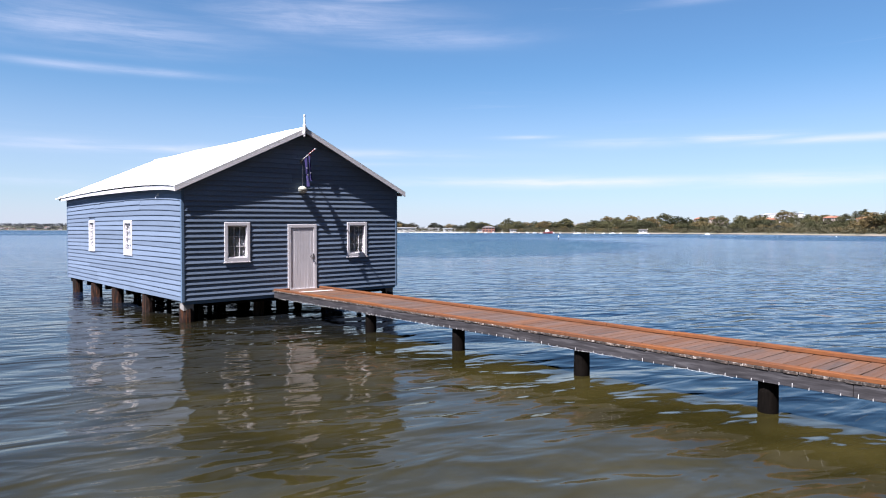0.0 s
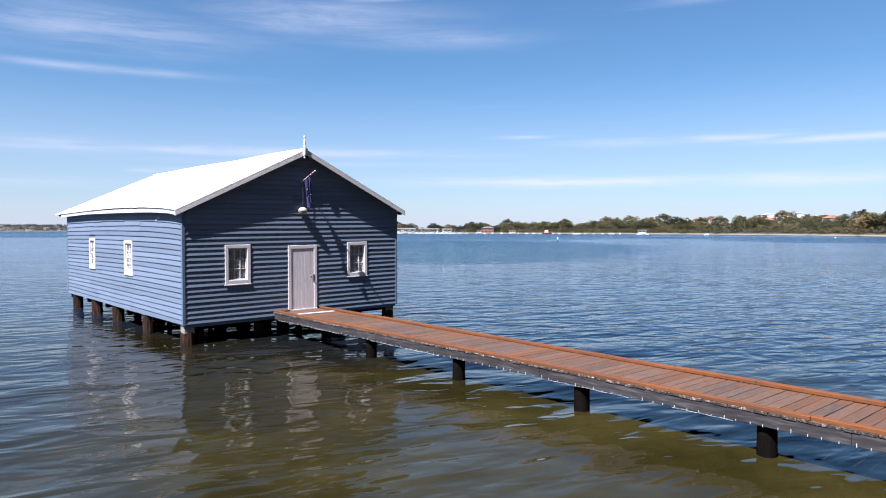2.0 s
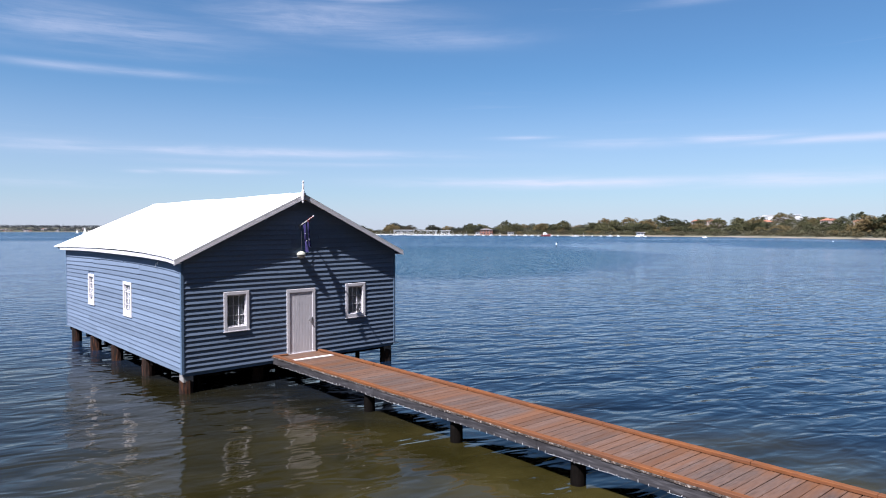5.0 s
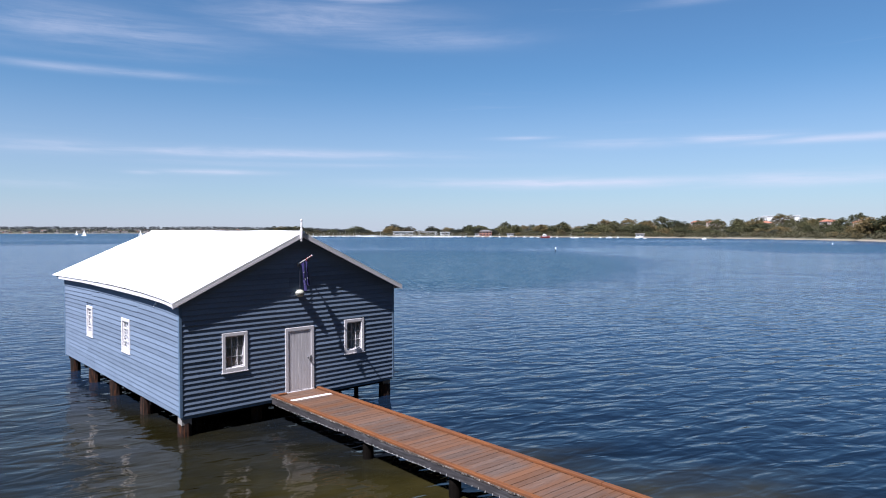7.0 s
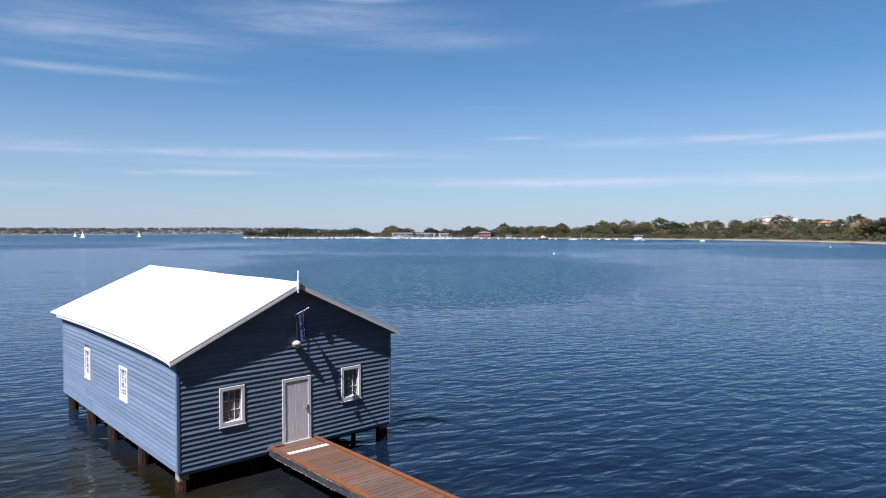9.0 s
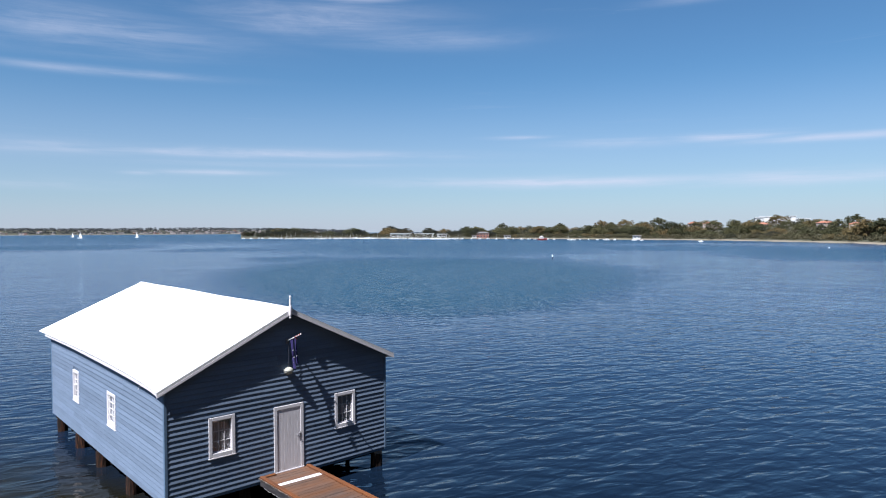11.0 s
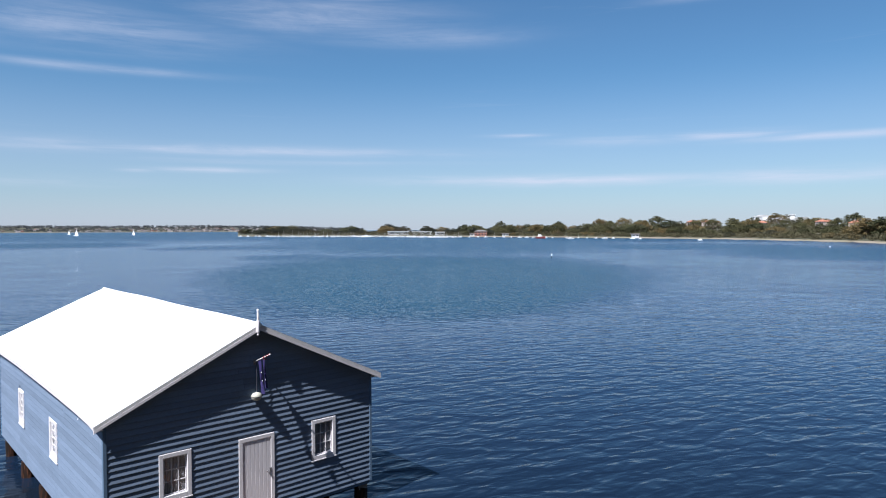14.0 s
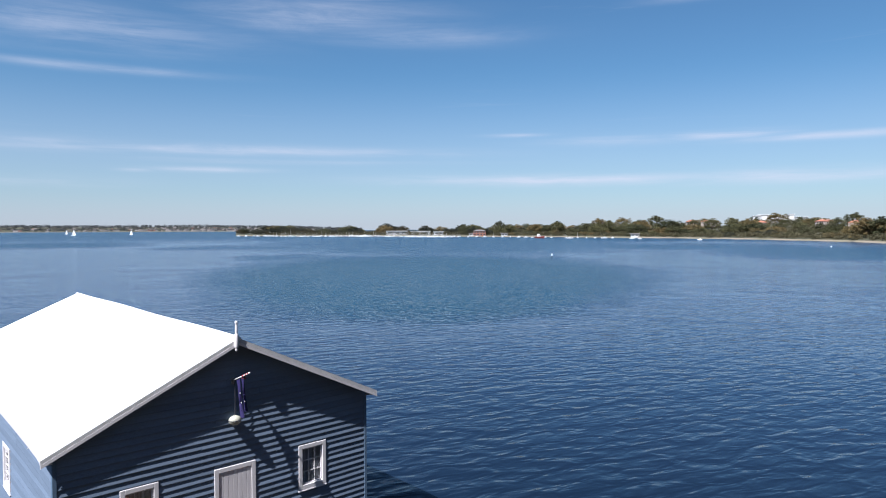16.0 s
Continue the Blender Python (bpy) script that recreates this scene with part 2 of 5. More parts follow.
def leaf_material(name, low, high, third):
    """Foliage: each tree has its own tone, each leaf clump another."""
    m = bpy.data.materials.new(name)
    m.use_nodes = True
    t = m.node_tree
    b = t.nodes["Principled BSDF"]
    info = t.nodes.new("ShaderNodeObjectInfo").outputs["Random"]
    island = t.nodes.new("ShaderNodeNewGeometry").outputs["Random Per Island"]
    tone = mix(t, ramp(t, info, [(0.0, 0.0), (0.8, 0.75), (0.81, 0.75), (1.0, 1.0)]), low, high)
    tone = mix(t, ramp(t, info, [(0.76, 0.0), (0.82, 0.6), (1.0, 0.9)]), tone, third)
    tone = mix(t, math_node(t, "MULTIPLY", island, 0.5), tone, tuple(c * 0.45 for c in low))
    t.links.new(tone, b.inputs["Base Color"])
    b.inputs["Roughness"].default_value = 0.75
    b.inputs["Specular IOR Level"].default_value = 0.25
    return m


def water_material():
    """A wide river: turbid shallows over sand by the pier, deeper off it, tinted bluer with distance; wind roughens it
    in long patches.
    """
    m = bpy.data.materials.new("river_water")
    m.use_nodes = True
    t = m.node_tree
    b = t.nodes["Principled BSDF"]
    at = t.nodes.new("ShaderNodeTexCoord").outputs["Object"]
    split = t.nodes.new("ShaderNodeSeparateXYZ")
    t.links.new(at, split.inputs[0])
    # depth: the bed falls away from the near shore, and off the pier's far side
    patch = math_node(t, "MULTIPLY", math_node(t, "SUBTRACT", noise_node(t, at, 0.13, 2.0), 0.5), 9.0)
    # the ragged edge of rippled reflections, drawn into the border of the shallows
    jag = math_node(t, "MULTIPLY", math_node(t, "SUBTRACT", noise_node(t, mapped(t, mapped(t, at, turn=(0, 0, 40)), scale=(0.35, 1.0, 1)), 0.9, 1.0, 0.5, 0.8), 0.5), 4.5)
    patch = math_node(t, "ADD", patch, jag)
    off = math_node(t, "ADD", math_node(t, "ADD", split.outputs[0], math_node(t, "MULTIPLY", split.outputs[1], 0.45)), patch)
    out = math_node(t, "ADD", split.outputs[1], patch)
    depth = math_node(t, "MAXIMUM", ramp(t, math_node(t, "MULTIPLY", math_node(t, "ADD", off, 2.0), 1 / 8), [(0.0, 0.0), (1.0, 1.0)], True),
                      ramp(t, math_node(t, "MULTIPLY", math_node(t, "SUBTRACT", out, 7.0), 1 / 10), [(0.0, 0.0), (1.0, 1.0)], True))
    aside = math_node(t, "MULTIPLY", math_node(t, "SUBTRACT", math_node(t, "MULTIPLY", patch, 0.4), math_node(t, "ADD", split.outputs[0], 4.4)), 1 / 5)
    depth = math_node(t, "MAXIMUM", depth, ramp(t, aside, [(0.0, 0.0), (1.0, 0.45)], True))
    bed = mix(t, ramp(t, noise_node(t, at, 0.35, 5.0, 0.6), [(0.38, 0.0), (0.62, 1.0)]), (0.0160, 0.0137, 0.0036), (0.0300, 0.0250, 0.0075))
    # calm slicks and ruffled water: bearing, distance, half widths (degrees, share of the distance) and strength
    shift = t.nodes.new("ShaderNodeVectorMath")
    shift.operation = "ADD"
    t.links.new(at, shift.inputs[0])
    shift.inputs[1].default_value = (7.0, 19.6, 0.0)
    away = t.nodes.new("ShaderNodeSeparateXYZ")
    link(t, shift, 0, away, 0)
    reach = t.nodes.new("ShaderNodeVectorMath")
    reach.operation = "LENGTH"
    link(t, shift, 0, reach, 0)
    # reflected sky put into the body colour: lighter and bluer with distance
    sky_tinted_water = mix(t, ramp(t, math_node(t, "MULTIPLY", reach.outputs["Value"], 0.005), [(0.06, 0.0), (0.45, 1.0)]), (0.0010, 0.0026, 0.0050), (0.0175, 0.0390, 0.0900))
    # the bed is darker towards the house, lighter towards the pier's outer end
    bed_tone = ramp(t, math_node(t, "MULTIPLY", math_node(t, "ADD", math_node(t, "MULTIPLY", split.outputs[1], -1.0), patch), 1 / 20), [(0.10, 0.40), (0.62, 1.0)])
    bed = mix(t, 1.0, bed, bed_tone, "MULTIPLY")
    colour = mix(t, depth, bed, sky_tinted_water)
    b.inputs["IOR"].default_value = 1.333
    course = math_node(t, "ARCTAN2", away.outputs[0], away.outputs[1])
    ln = math_node(t, "LOGARITHM", reach.outputs["Value"], 2.71828)
    polar = t.nodes.new("ShaderNodeCombineXYZ")
    t.links.new(math_node(t, "MULTIPLY", course, 7.0), polar.inputs[0])
    t.links.new(math_node(t, "MULTIPLY", ln, 9.0), polar.inputs[1])
    drift = math_node(t, "SUBTRACT", noise_node(t, polar.outputs[0], 1.0, 6.0, 0.6, 0.8), 0.5)
    streaks = math_node(t, "SUBTRACT", noise_node(t, mapped(t, polar.outputs[0], scale=(0.5, 2.6, 1)), 1.0, 5.0, 0.6, 0.4), 0.5)
    ln = math_node(t, "ADD", ln, math_node(t, "MULTIPLY", drift, 0.35))
    ruffled = None
    for bearing, distance, wide, deep, strong in ((40.5, 122, 17.5, 0.62, 1.0), (42, 390, 15, 0.62, 0.75), (31, 95, 8, 0.3, 0.6), (11, 440, 8, 0.2, 0.8), (25, 330, 7, 0.12, 0.6), (30, 215, 5, 0.10, 0.6), (62, 330, 10, 0.16, 0.7), (72, 270, 9, 0.26, 0.8), (52, 560, 25, 0.25, 0.7),
                                                  (30, 1300, 70, 0.95, 0.75)):
        u = math_node(t, "DIVIDE", math_node(t, "SUBTRACT", course, radians(bearing)), radians(wide))
        v = math_node(t, "DIVIDE", math_node(t, "SUBTRACT", ln, math.log(distance)), deep)
        far_off = math_node(t, "POWER", math_node(t, "ADD", math_node(t, "MULTIPLY", u, u), math_node(t, "MULTIPLY", v, v)), 5.0 if strong == 1.0 else 2.5)   # the strongest has a crisp edge
        cat = math_node(t, "MULTIPLY", math_node(t, "POWER", 2.718, math_node(t, "MULTIPLY", far_off, -1.0)), strong)
        ruffled = cat if ruffled is None else math_node(t, "MAXIMUM", ruffled, cat)
    # ruffled patches are tinted green in the colour, standing in for weaker sky reflection
    green = math_node(t, "MULTIPLY", math_node(t, "MULTIPLY", ruffled, depth), 0.8)
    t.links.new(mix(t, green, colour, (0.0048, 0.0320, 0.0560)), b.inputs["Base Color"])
    calm = math_node(t, "SUBTRACT", 0.62, math_node(t, "MULTIPLY", ruffled, 0.6))
    breeze = math_node(t, "MAXIMUM", 0.02, math_node(t, "SUBTRACT", math_node(t, "ADD", math_node(t, "MULTIPLY", ruffled, 1.9), 0.08), math_node(t, "MULTIPLY", streaks, 1.2)))
    calm = math_node(t, "ADD", calm, math_node(t, "MULTIPLY", math_node(t, "MULTIPLY", streaks, 0.7), ramp(t, math_node(t, "DIVIDE", reach.outputs["Value"], 100.0), [(0.35, 0.0), (0.8, 1.0)])))
    gust = ramp(t, calm, [(0.0, 1.5), (0.95, 0.4)], True)
    # ripples: crests lie across the wind
    ripple = mapped(t, mapped(t, at, turn=(0, 0, 16)), scale=(0.5, 1.0, 1))
    cross = mapped(t, mapped(t, at, turn=(0, 0, 10)), scale=(0.6, 1.0, 1))
    swell = math_node(t, "SUBTRACT", noise_node(t, cross, 0.62, 1.6, 0.5, 0.4), 0.5)
    chop = math_node(t, "SUBTRACT", noise_node(t, ripple, 1.5, 1.8, 0.5, 0.4), 0.5)
    tiny = math_node(t, "SUBTRACT", noise_node(t, ripple, 5.0, 2.0, 0.5, 0.3), 0.5)
    roll = math_node(t, "SUBTRACT", noise_node(t, ripple, 0.42, 4.0, 0.65, 0.8), 0.5)
    lee = math_node(t, "ADD", math_node(t, "MULTIPLY", depth, 0.12), 0.88)
    rough = math_node(t, "MULTIPLY", gust, lee)
    height = math_node(t, "ADD", math_node(t, "MULTIPLY", swell, 0.055), math_node(t, "MULTIPLY", math_node(t, "MULTIPLY", chop, 0.155), math_node(t, "ADD", math_node(t, "MULTIPLY", math_node(t, "POWER", depth, 2.5), 0.3), 0.7)))
    height = math_node(t, "ADD", height, math_node(t, "MULTIPLY", math_node(t, "MULTIPLY", roll, 0.21), ramp(t, math_node(t, "MULTIPLY", reach.outputs["Value"], 0.01), [(0.35, 0.0), (0.8, 1.0)])))
    height = math_node(t, "ADD", height, math_node(t, "MULTIPLY", math_node(t, "MULTIPLY", tiny, 0.011), math_node(t, "ADD", math_node(t, "MULTIPLY", depth, 0.6), 0.4)))
    n = node(t, "ShaderNodeBump", Strength=1.0, Distance=1.0)
    t.links.new(math_node(t, "MULTIPLY", height, rough), n.inputs["Height"])
    # short wind ripples tilt the surface this way and that
    tilt = node(t, "ShaderNodeTexNoise", Scale=5.0, Detail=2.0, Roughness=0.6)
    t.links.new(ripple, tilt.inputs["Vector"])
    centred = t.nodes.new("ShaderNodeVectorMath")
    centred.operation = "SUBTRACT"
    t.links.new(tilt.outputs["Color"], centred.inputs[0])
    centred.inputs[1].default_value = (0.5, 0.5, 0.5)
    scaled = t.nodes.new("ShaderNodeVectorMath")
    scaled.operation = "SCALE"
    t.links.new(centred.outputs[0], scaled.inputs[0])
    wind = ramp(t, math_node(t, "DIVIDE", reach.outputs["Value"], 400.0), [(0.08, 0.0), (0.18, 0.45), (0.55, 1.0)])
    t.links.new(math_node(t, "MULTIPLY", math_node(t, "MULTIPLY", math_node(t, "MULTIPLY", breeze, depth), wind), 2.4), scaled.inputs["Scale"])
    summed = t.nodes.new("ShaderNodeVectorMath")
    summed.operation = "ADD"
    link(t, n, 0, summed, 0)
    link(t, scaled, 0, summed, 1)
    # normals are leaned towards the viewer's side, so that they mirror higher sky
    steep = t.nodes.new("ShaderNodeVectorMath")
    steep.operation = "MULTIPLY_ADD"
    t.links.new(math_node(t, "MULTIPLY", ramp(t, math_node(t, "DIVIDE", reach.outputs["Value"], 100.0), [(0.12, 0.0), (0.6, 1.0)]), math_node(t, "ADD", math_node(t, "MULTIPLY", breeze, 2.6), ramp(t, math_node(t, "DIVIDE", reach.outputs["Value"], 100.0), [(0.25, 1.5), (0.6, 0.0)]))), steep.inputs[0])
    steep.inputs[1].default_value = (-0.016, -0.018, 0.0)
    link(t, summed, 0, steep, 2)
    unit = t.nodes.new("ShaderNodeVectorMath")
    unit.operation = "NORMALIZE"
    link(t, steep, 0, unit, 0)
    link(t, unit, 0, b, "Normal")
    t.links.new(math_node(t, "ADD", math_node(t, "MULTIPLY", depth, math_node(t, "ADD", math_node(t, "MULTIPLY", math_node(t, "MULTIPLY", math_node(t, "ADD", breeze, 1.2), wind), 0.06), -0.012)), 0.07), b.inputs["Roughness"])
    return m


GLASS, PANE_DARK, WATER = glass_material(), dark_glass_material(), water_material()
LEAF = leaf_material("olive_leaves", (0.034, 0.039, 0.017), (0.120, 0.110, 0.046), (0.150, 0.103, 0.042))
LEAF_DARK = leaf_material("dark_green_leaves", (0.020, 0.025, 0.017), (0.046, 0.047, 0.030), (0.075, 0.055, 0.027))
LEAF_BUSH = leaf_material("bush_leaves", (0.034, 0.035, 0.019), (0.080, 0.068, 0.034), (0.08, 0.06, 0.03))
# for the unseen bank, kept dark so that little light bounces off it
LEAF_SHADE_BANK = leaf_material("shade_bank_leaves", (0.0165, 0.0203, 0.009), (0.0255, 0.0277, 0.0128), (0.03, 0.027, 0.012))
SHADE_BANK = material("shade_bank_ground", (0.021, 0.0225, 0.012), 0.95, fine=0.6, large=0.05, spread=0.3, bump=0)
# distance haze put into the leaf colours: greyed and turned towards blue
LEAF_HAZED = leaf_material("hazed_grey_leaves", (0.042, 0.046, 0.050), (0.060, 0.061, 0.062), (0.070, 0.062, 0.062))


# ---- building blocks ----
class Shell:
    """Corners and faces of one mesh."""

    def __init__(self):
        self.v, self.f = [], []

    def add(self, verts, faces):
        n = len(self.v)
        self.v += [tuple(p) for p in verts]
        self.f += [tuple(n + i for i in face) for face in faces]
        return self

    def box(self, x0, x1, y0, y1, z0, z1, c=0.0, at=None):
        """A block with edges worn by c, laid by the matrix at."""
        lo, hi, mid = (x0, y0, z0), (x1, y1, z1), Vector(((x0 + x1) / 2, (y0 + y1) / 2, (z0 + z1) / 2))
        if c <= 0:
            verts = [(x, y, z) for x in (x0, x1) for y in (y0, y1) for z in (z0, z1)]
            faces = [(0, 1, 3, 2), (4, 6, 7, 5), (0, 4, 5, 1), (2, 3, 7, 6), (0, 2, 6, 4), (1, 5, 7, 3)]
        else:
            verts, index = [], {}
            for axis in range(3):
                for s in [(a, b, d) for a in (0, 1) for b in (0, 1) for d in (0, 1)]:
                    p = [(hi if s[k] else lo)[k] for k in range(3)]
                    for k in range(3):
                        if k != axis:
                            p[k] += -c if s[k] else c
                    index[axis, s] = len(verts)
                    verts.append(tuple(p))
            faces = []
            for axis in range(3):
                u, w = [k for k in range(3) if k != axis]
                for end in (0, 1):
                    ring = []
                    for a, b in ((0, 0), (1, 0), (1, 1), (0, 1)):
                        s = [0, 0, 0]
                        s[axis], s[u], s[w] = end, a, b
                        ring.append(index[axis, tuple(s)])
                    faces.append(ring)
                for a in (0, 1):
                    for b in (0, 1):
                        s0, s1 = [0, 0, 0], [0, 0, 0]
                        s0[u], s0[w], s1[u], s1[w] = a, b, a, b
                        s0[axis], s1[axis] = 0, 1
                        s0, s1 = tuple(s0), tuple(s1)
                        faces.append([index[u, s0], index[u, s1], index[w, s1], index[w, s0]])
            for s in [(a, b, d) for a in (0, 1) for b in (0, 1) for d in (0, 1)]:
                faces.append([index[k, s] for k in range(3)])
        turned = []
        for face in faces:
            p = [Vector(verts[i]) for i in face]
            normal = (p[1] - p[0]).cross(p[2] - p[0])
            turned.append(tuple(face) if normal.dot(sum(p, Vector()) / len(p) - mid) > 0 else tuple(reversed(face)))
        if at is not None:
            verts = [tuple(at @ Vector(p)) for p in verts]
        return self.add(verts, turned)

    def tube(self, points, radii, sides=8):
        """A round bar along points, closed at both ends."""
        points = [Vector(p) for p in points]
        rings = []
        for i, p in enumerate(points):
            along = (points[min(i + 1, len(points) - 1)] - points[max(i - 1, 0)]).normalized()
            side = along.cross(Vector((0, 0, 1)) if abs(along.z) < 0.9 else Vector((1, 0, 0))).normalized()
            rise = side.cross(along)
            r = radii[i] if isinstance(radii, (list, tuple)) else radii
            rings.append([p + (side * math.cos(a) + rise * math.sin(a)) * r for a in (2 * math.pi * k / sides for k in range(sides))])
        faces = [(i * sides + k, i * sides + (k + 1) % sides, (i + 1) * sides + (k + 1) % sides, (i + 1) * sides + k)
                 for i in range(len(points) - 1) for k in range(sides)]
        faces += [tuple(reversed(range(sides))), tuple((len(points) - 1) * sides + k for k in range(sides))]
        return self.add([p for ring in rings for p in ring], faces)

    def lathe(self, x, y, profile, sides=12):
        """A turned body about an upright axis; profile: radius and height from below."""
        verts = [(x + r * math.cos(2 * math.pi * k / sides), y + r * math.sin(2 * math.pi * k / sides), z) for r, z in profile for k in range(sides)]
        n = len(profile)
        faces = [(i * sides + k, i * sides + (k + 1) % sides, (i + 1) * sides + (k + 1) % sides, (i + 1) * sides + k)
                 for i in range(n - 1) for k in range(sides)]
        faces += [tuple(reversed(range(sides))), tuple((n - 1) * sides + k for k in range(sides))]
        return self.add(verts, faces)

    def warp(self, rule):
        self.v = [rule(*p) for p in self.v]
        return self


def mesh_of(name, shell, mat, smooth=False):
    me = bpy.data.meshes.new(name)
    me.from_pydata(shell.v, [], shell.f)
    me.materials.append(mat)
    if smooth:
        me.shade_smooth()
    me.update()
    return me


def part(name, shell, mat, parent=None, label="", smooth=False):
    """Links a shell, given in the world's metres, as one mesh under a thing or under a part."""
    ob = new(name, mesh_of(name, shell, mat, smooth))
    if parent is not None:
        ob.parent = parent
        if parent.type == "EMPTY":
            ob.matrix_parent_inverse = Matrix.Translation(-parent.location)
    return tagged(ob, label)


def thing(name, at, label, category, group="", kind=""):
    ob = new(name)
    ob.location = at
    ob.empty_display_size = 0.2
    return tagged(ob, label, category, group, kind)


# ---- water ----
def build_water():
    n, k = 200, 7.0
    u = np.linspace(-1, 1, 2 * n + 1)
    line = 4600 / math.sinh(k) * np.sinh(k * u)
    gx, gy = np.meshgrid(line + 1.0, line - 5.0, indexing="ij")
    gz = np.zeros_like(gx)
    rng = np.random.default_rng(5)
    reach = np.hypot(gx - 1.0, gy + 5.0)
    for _ in range(46):
        length = float(rng.uniform(1.1, 4.2))
        heading = math.radians(18 + float(rng.normal(0, 15)))
        phase = float(rng.uniform(0, 6.283))
        wave = np.sin((gx * math.sin(heading) + gy * math.cos(heading)) * 2 * math.pi / length + phase)
        fade = np.exp(-((reach / (9 * length)) ** 2))
        gz += wave * fade * 0.0011 * length
    calm = 0.55 + 0.45 / (1 + np.exp(-np.clip((gx + 0.45 * gy - 1) / 3, -40, 40)))
    gz *= calm
    verts = np.stack([gx, gy, gz], -1).reshape(-1, 3)
    m = 2 * n + 1
    a = (np.arange(m - 1)[:, None] * m + np.arange(m - 1)[None]).ravel()
    faces = np.stack([a, a + m, a + m + 1, a + 1], -1)
    me = bpy.data.meshes.new("water")
    me.vertices.add(len(verts))
    me.vertices.foreach_set("co", verts.ravel())
    me.loops.add(faces.size)
    me.loops.foreach_set("vertex_index", faces.ravel().astype(np.int32))
    me.polygons.add(len(faces))
    me.polygons.foreach_set("loop_start", np.arange(0, faces.size, 4, dtype=np.int32))
    me.update(calc_edges=True)
    me.shade_smooth()
    me.materials.append(WATER)
    tagged(new("water", me), "rippled blue river water, olive brown in the shallows", "water", kind="structure")


build_water()


# ---- boathouse ----
WIDE, LONG, FLOOR_Z = 7.62, 13.58, 0.60   # the walls' outer width and length, and the lower edge of the boards
RIDGE_X, RIDGE_Z = 3.86, 5.86
PITCH = 0.152                             # the boards' exposed height
DOOR_AT = (3.314, 4.354, 0.715, 2.79)     # outer edges of the casings: x from, to, z from, to
WINDOWS_FRONT = [(1.235, 2.044, 1.68, 2.86), (5.536, 6.34, 1.685, 2.845)]
WINDOWS_SIDE = [(4.50, 5.40, 1.79, 2.87), (9.12, 9.95, 1.82, 2.92)]   # y from, to, z from, to


def hog(y):
    """How far the old eaves stand up between the two ends."""
    u = min(max((y + 0.1) / 15.0, 0.0), 1.0)
    return 0.155 * math.sin(math.pi * u ** 0.66) + 0.12 * u


def settle(x, y, z):
    """The house has sunk on one side, and its long walls are bowed upward."""
    up = min(max((z - FLOOR_Z) / 3.2, 0.0), 1.0)
    side = abs(x - RIDGE_X) / RIDGE_X
    return (x, y, z + 0.0125 * x + hog(y) * up ** 2 * min(side, 1.0) ** 2)


def roof_height(x):
    """Underside of the roof at the front, before settling."""
    return RIDGE_Z - 0.08 - (0.507 if x < RIDGE_X else 0.470) * abs(x - RIDGE_X)


house = thing("boathouse", (WIDE / 2, LONG / 2, 0.0), "blue weatherboard boathouse with a white roof on timber piles", "boathouse")


def wall_shell(spans, fixed, thick, axis):
    """Flat wall panels round the openings; spans: from, to, z from, to."""
    s = Shell()
    for a, b, z0, z1 in spans:
        if axis == "x":
            s.box(a, b, fixed, fixed + thick, z0, z1)
        else:
            s.box(fixed, fixed + thick, a, b, z0, z1)
    return s


def around(start, end, low, high, holes):
    """The rectangles that are left of a wall when its openings are cut out of it."""
    spans, at = [], start
    for a, b, z0, z1 in sorted(holes):
        spans.append((at, a, low, high))
        if z0 > low:
            spans.append((a, b, low, z0))
        spans.append((a, b, z1, high))
        at = b
    return spans + [(at, end, low, high)]


def inner(hole, by=0.09):
    a, b, z0, z1 = hole
    return (a + by, b - by, z0 + by, z1 - by)


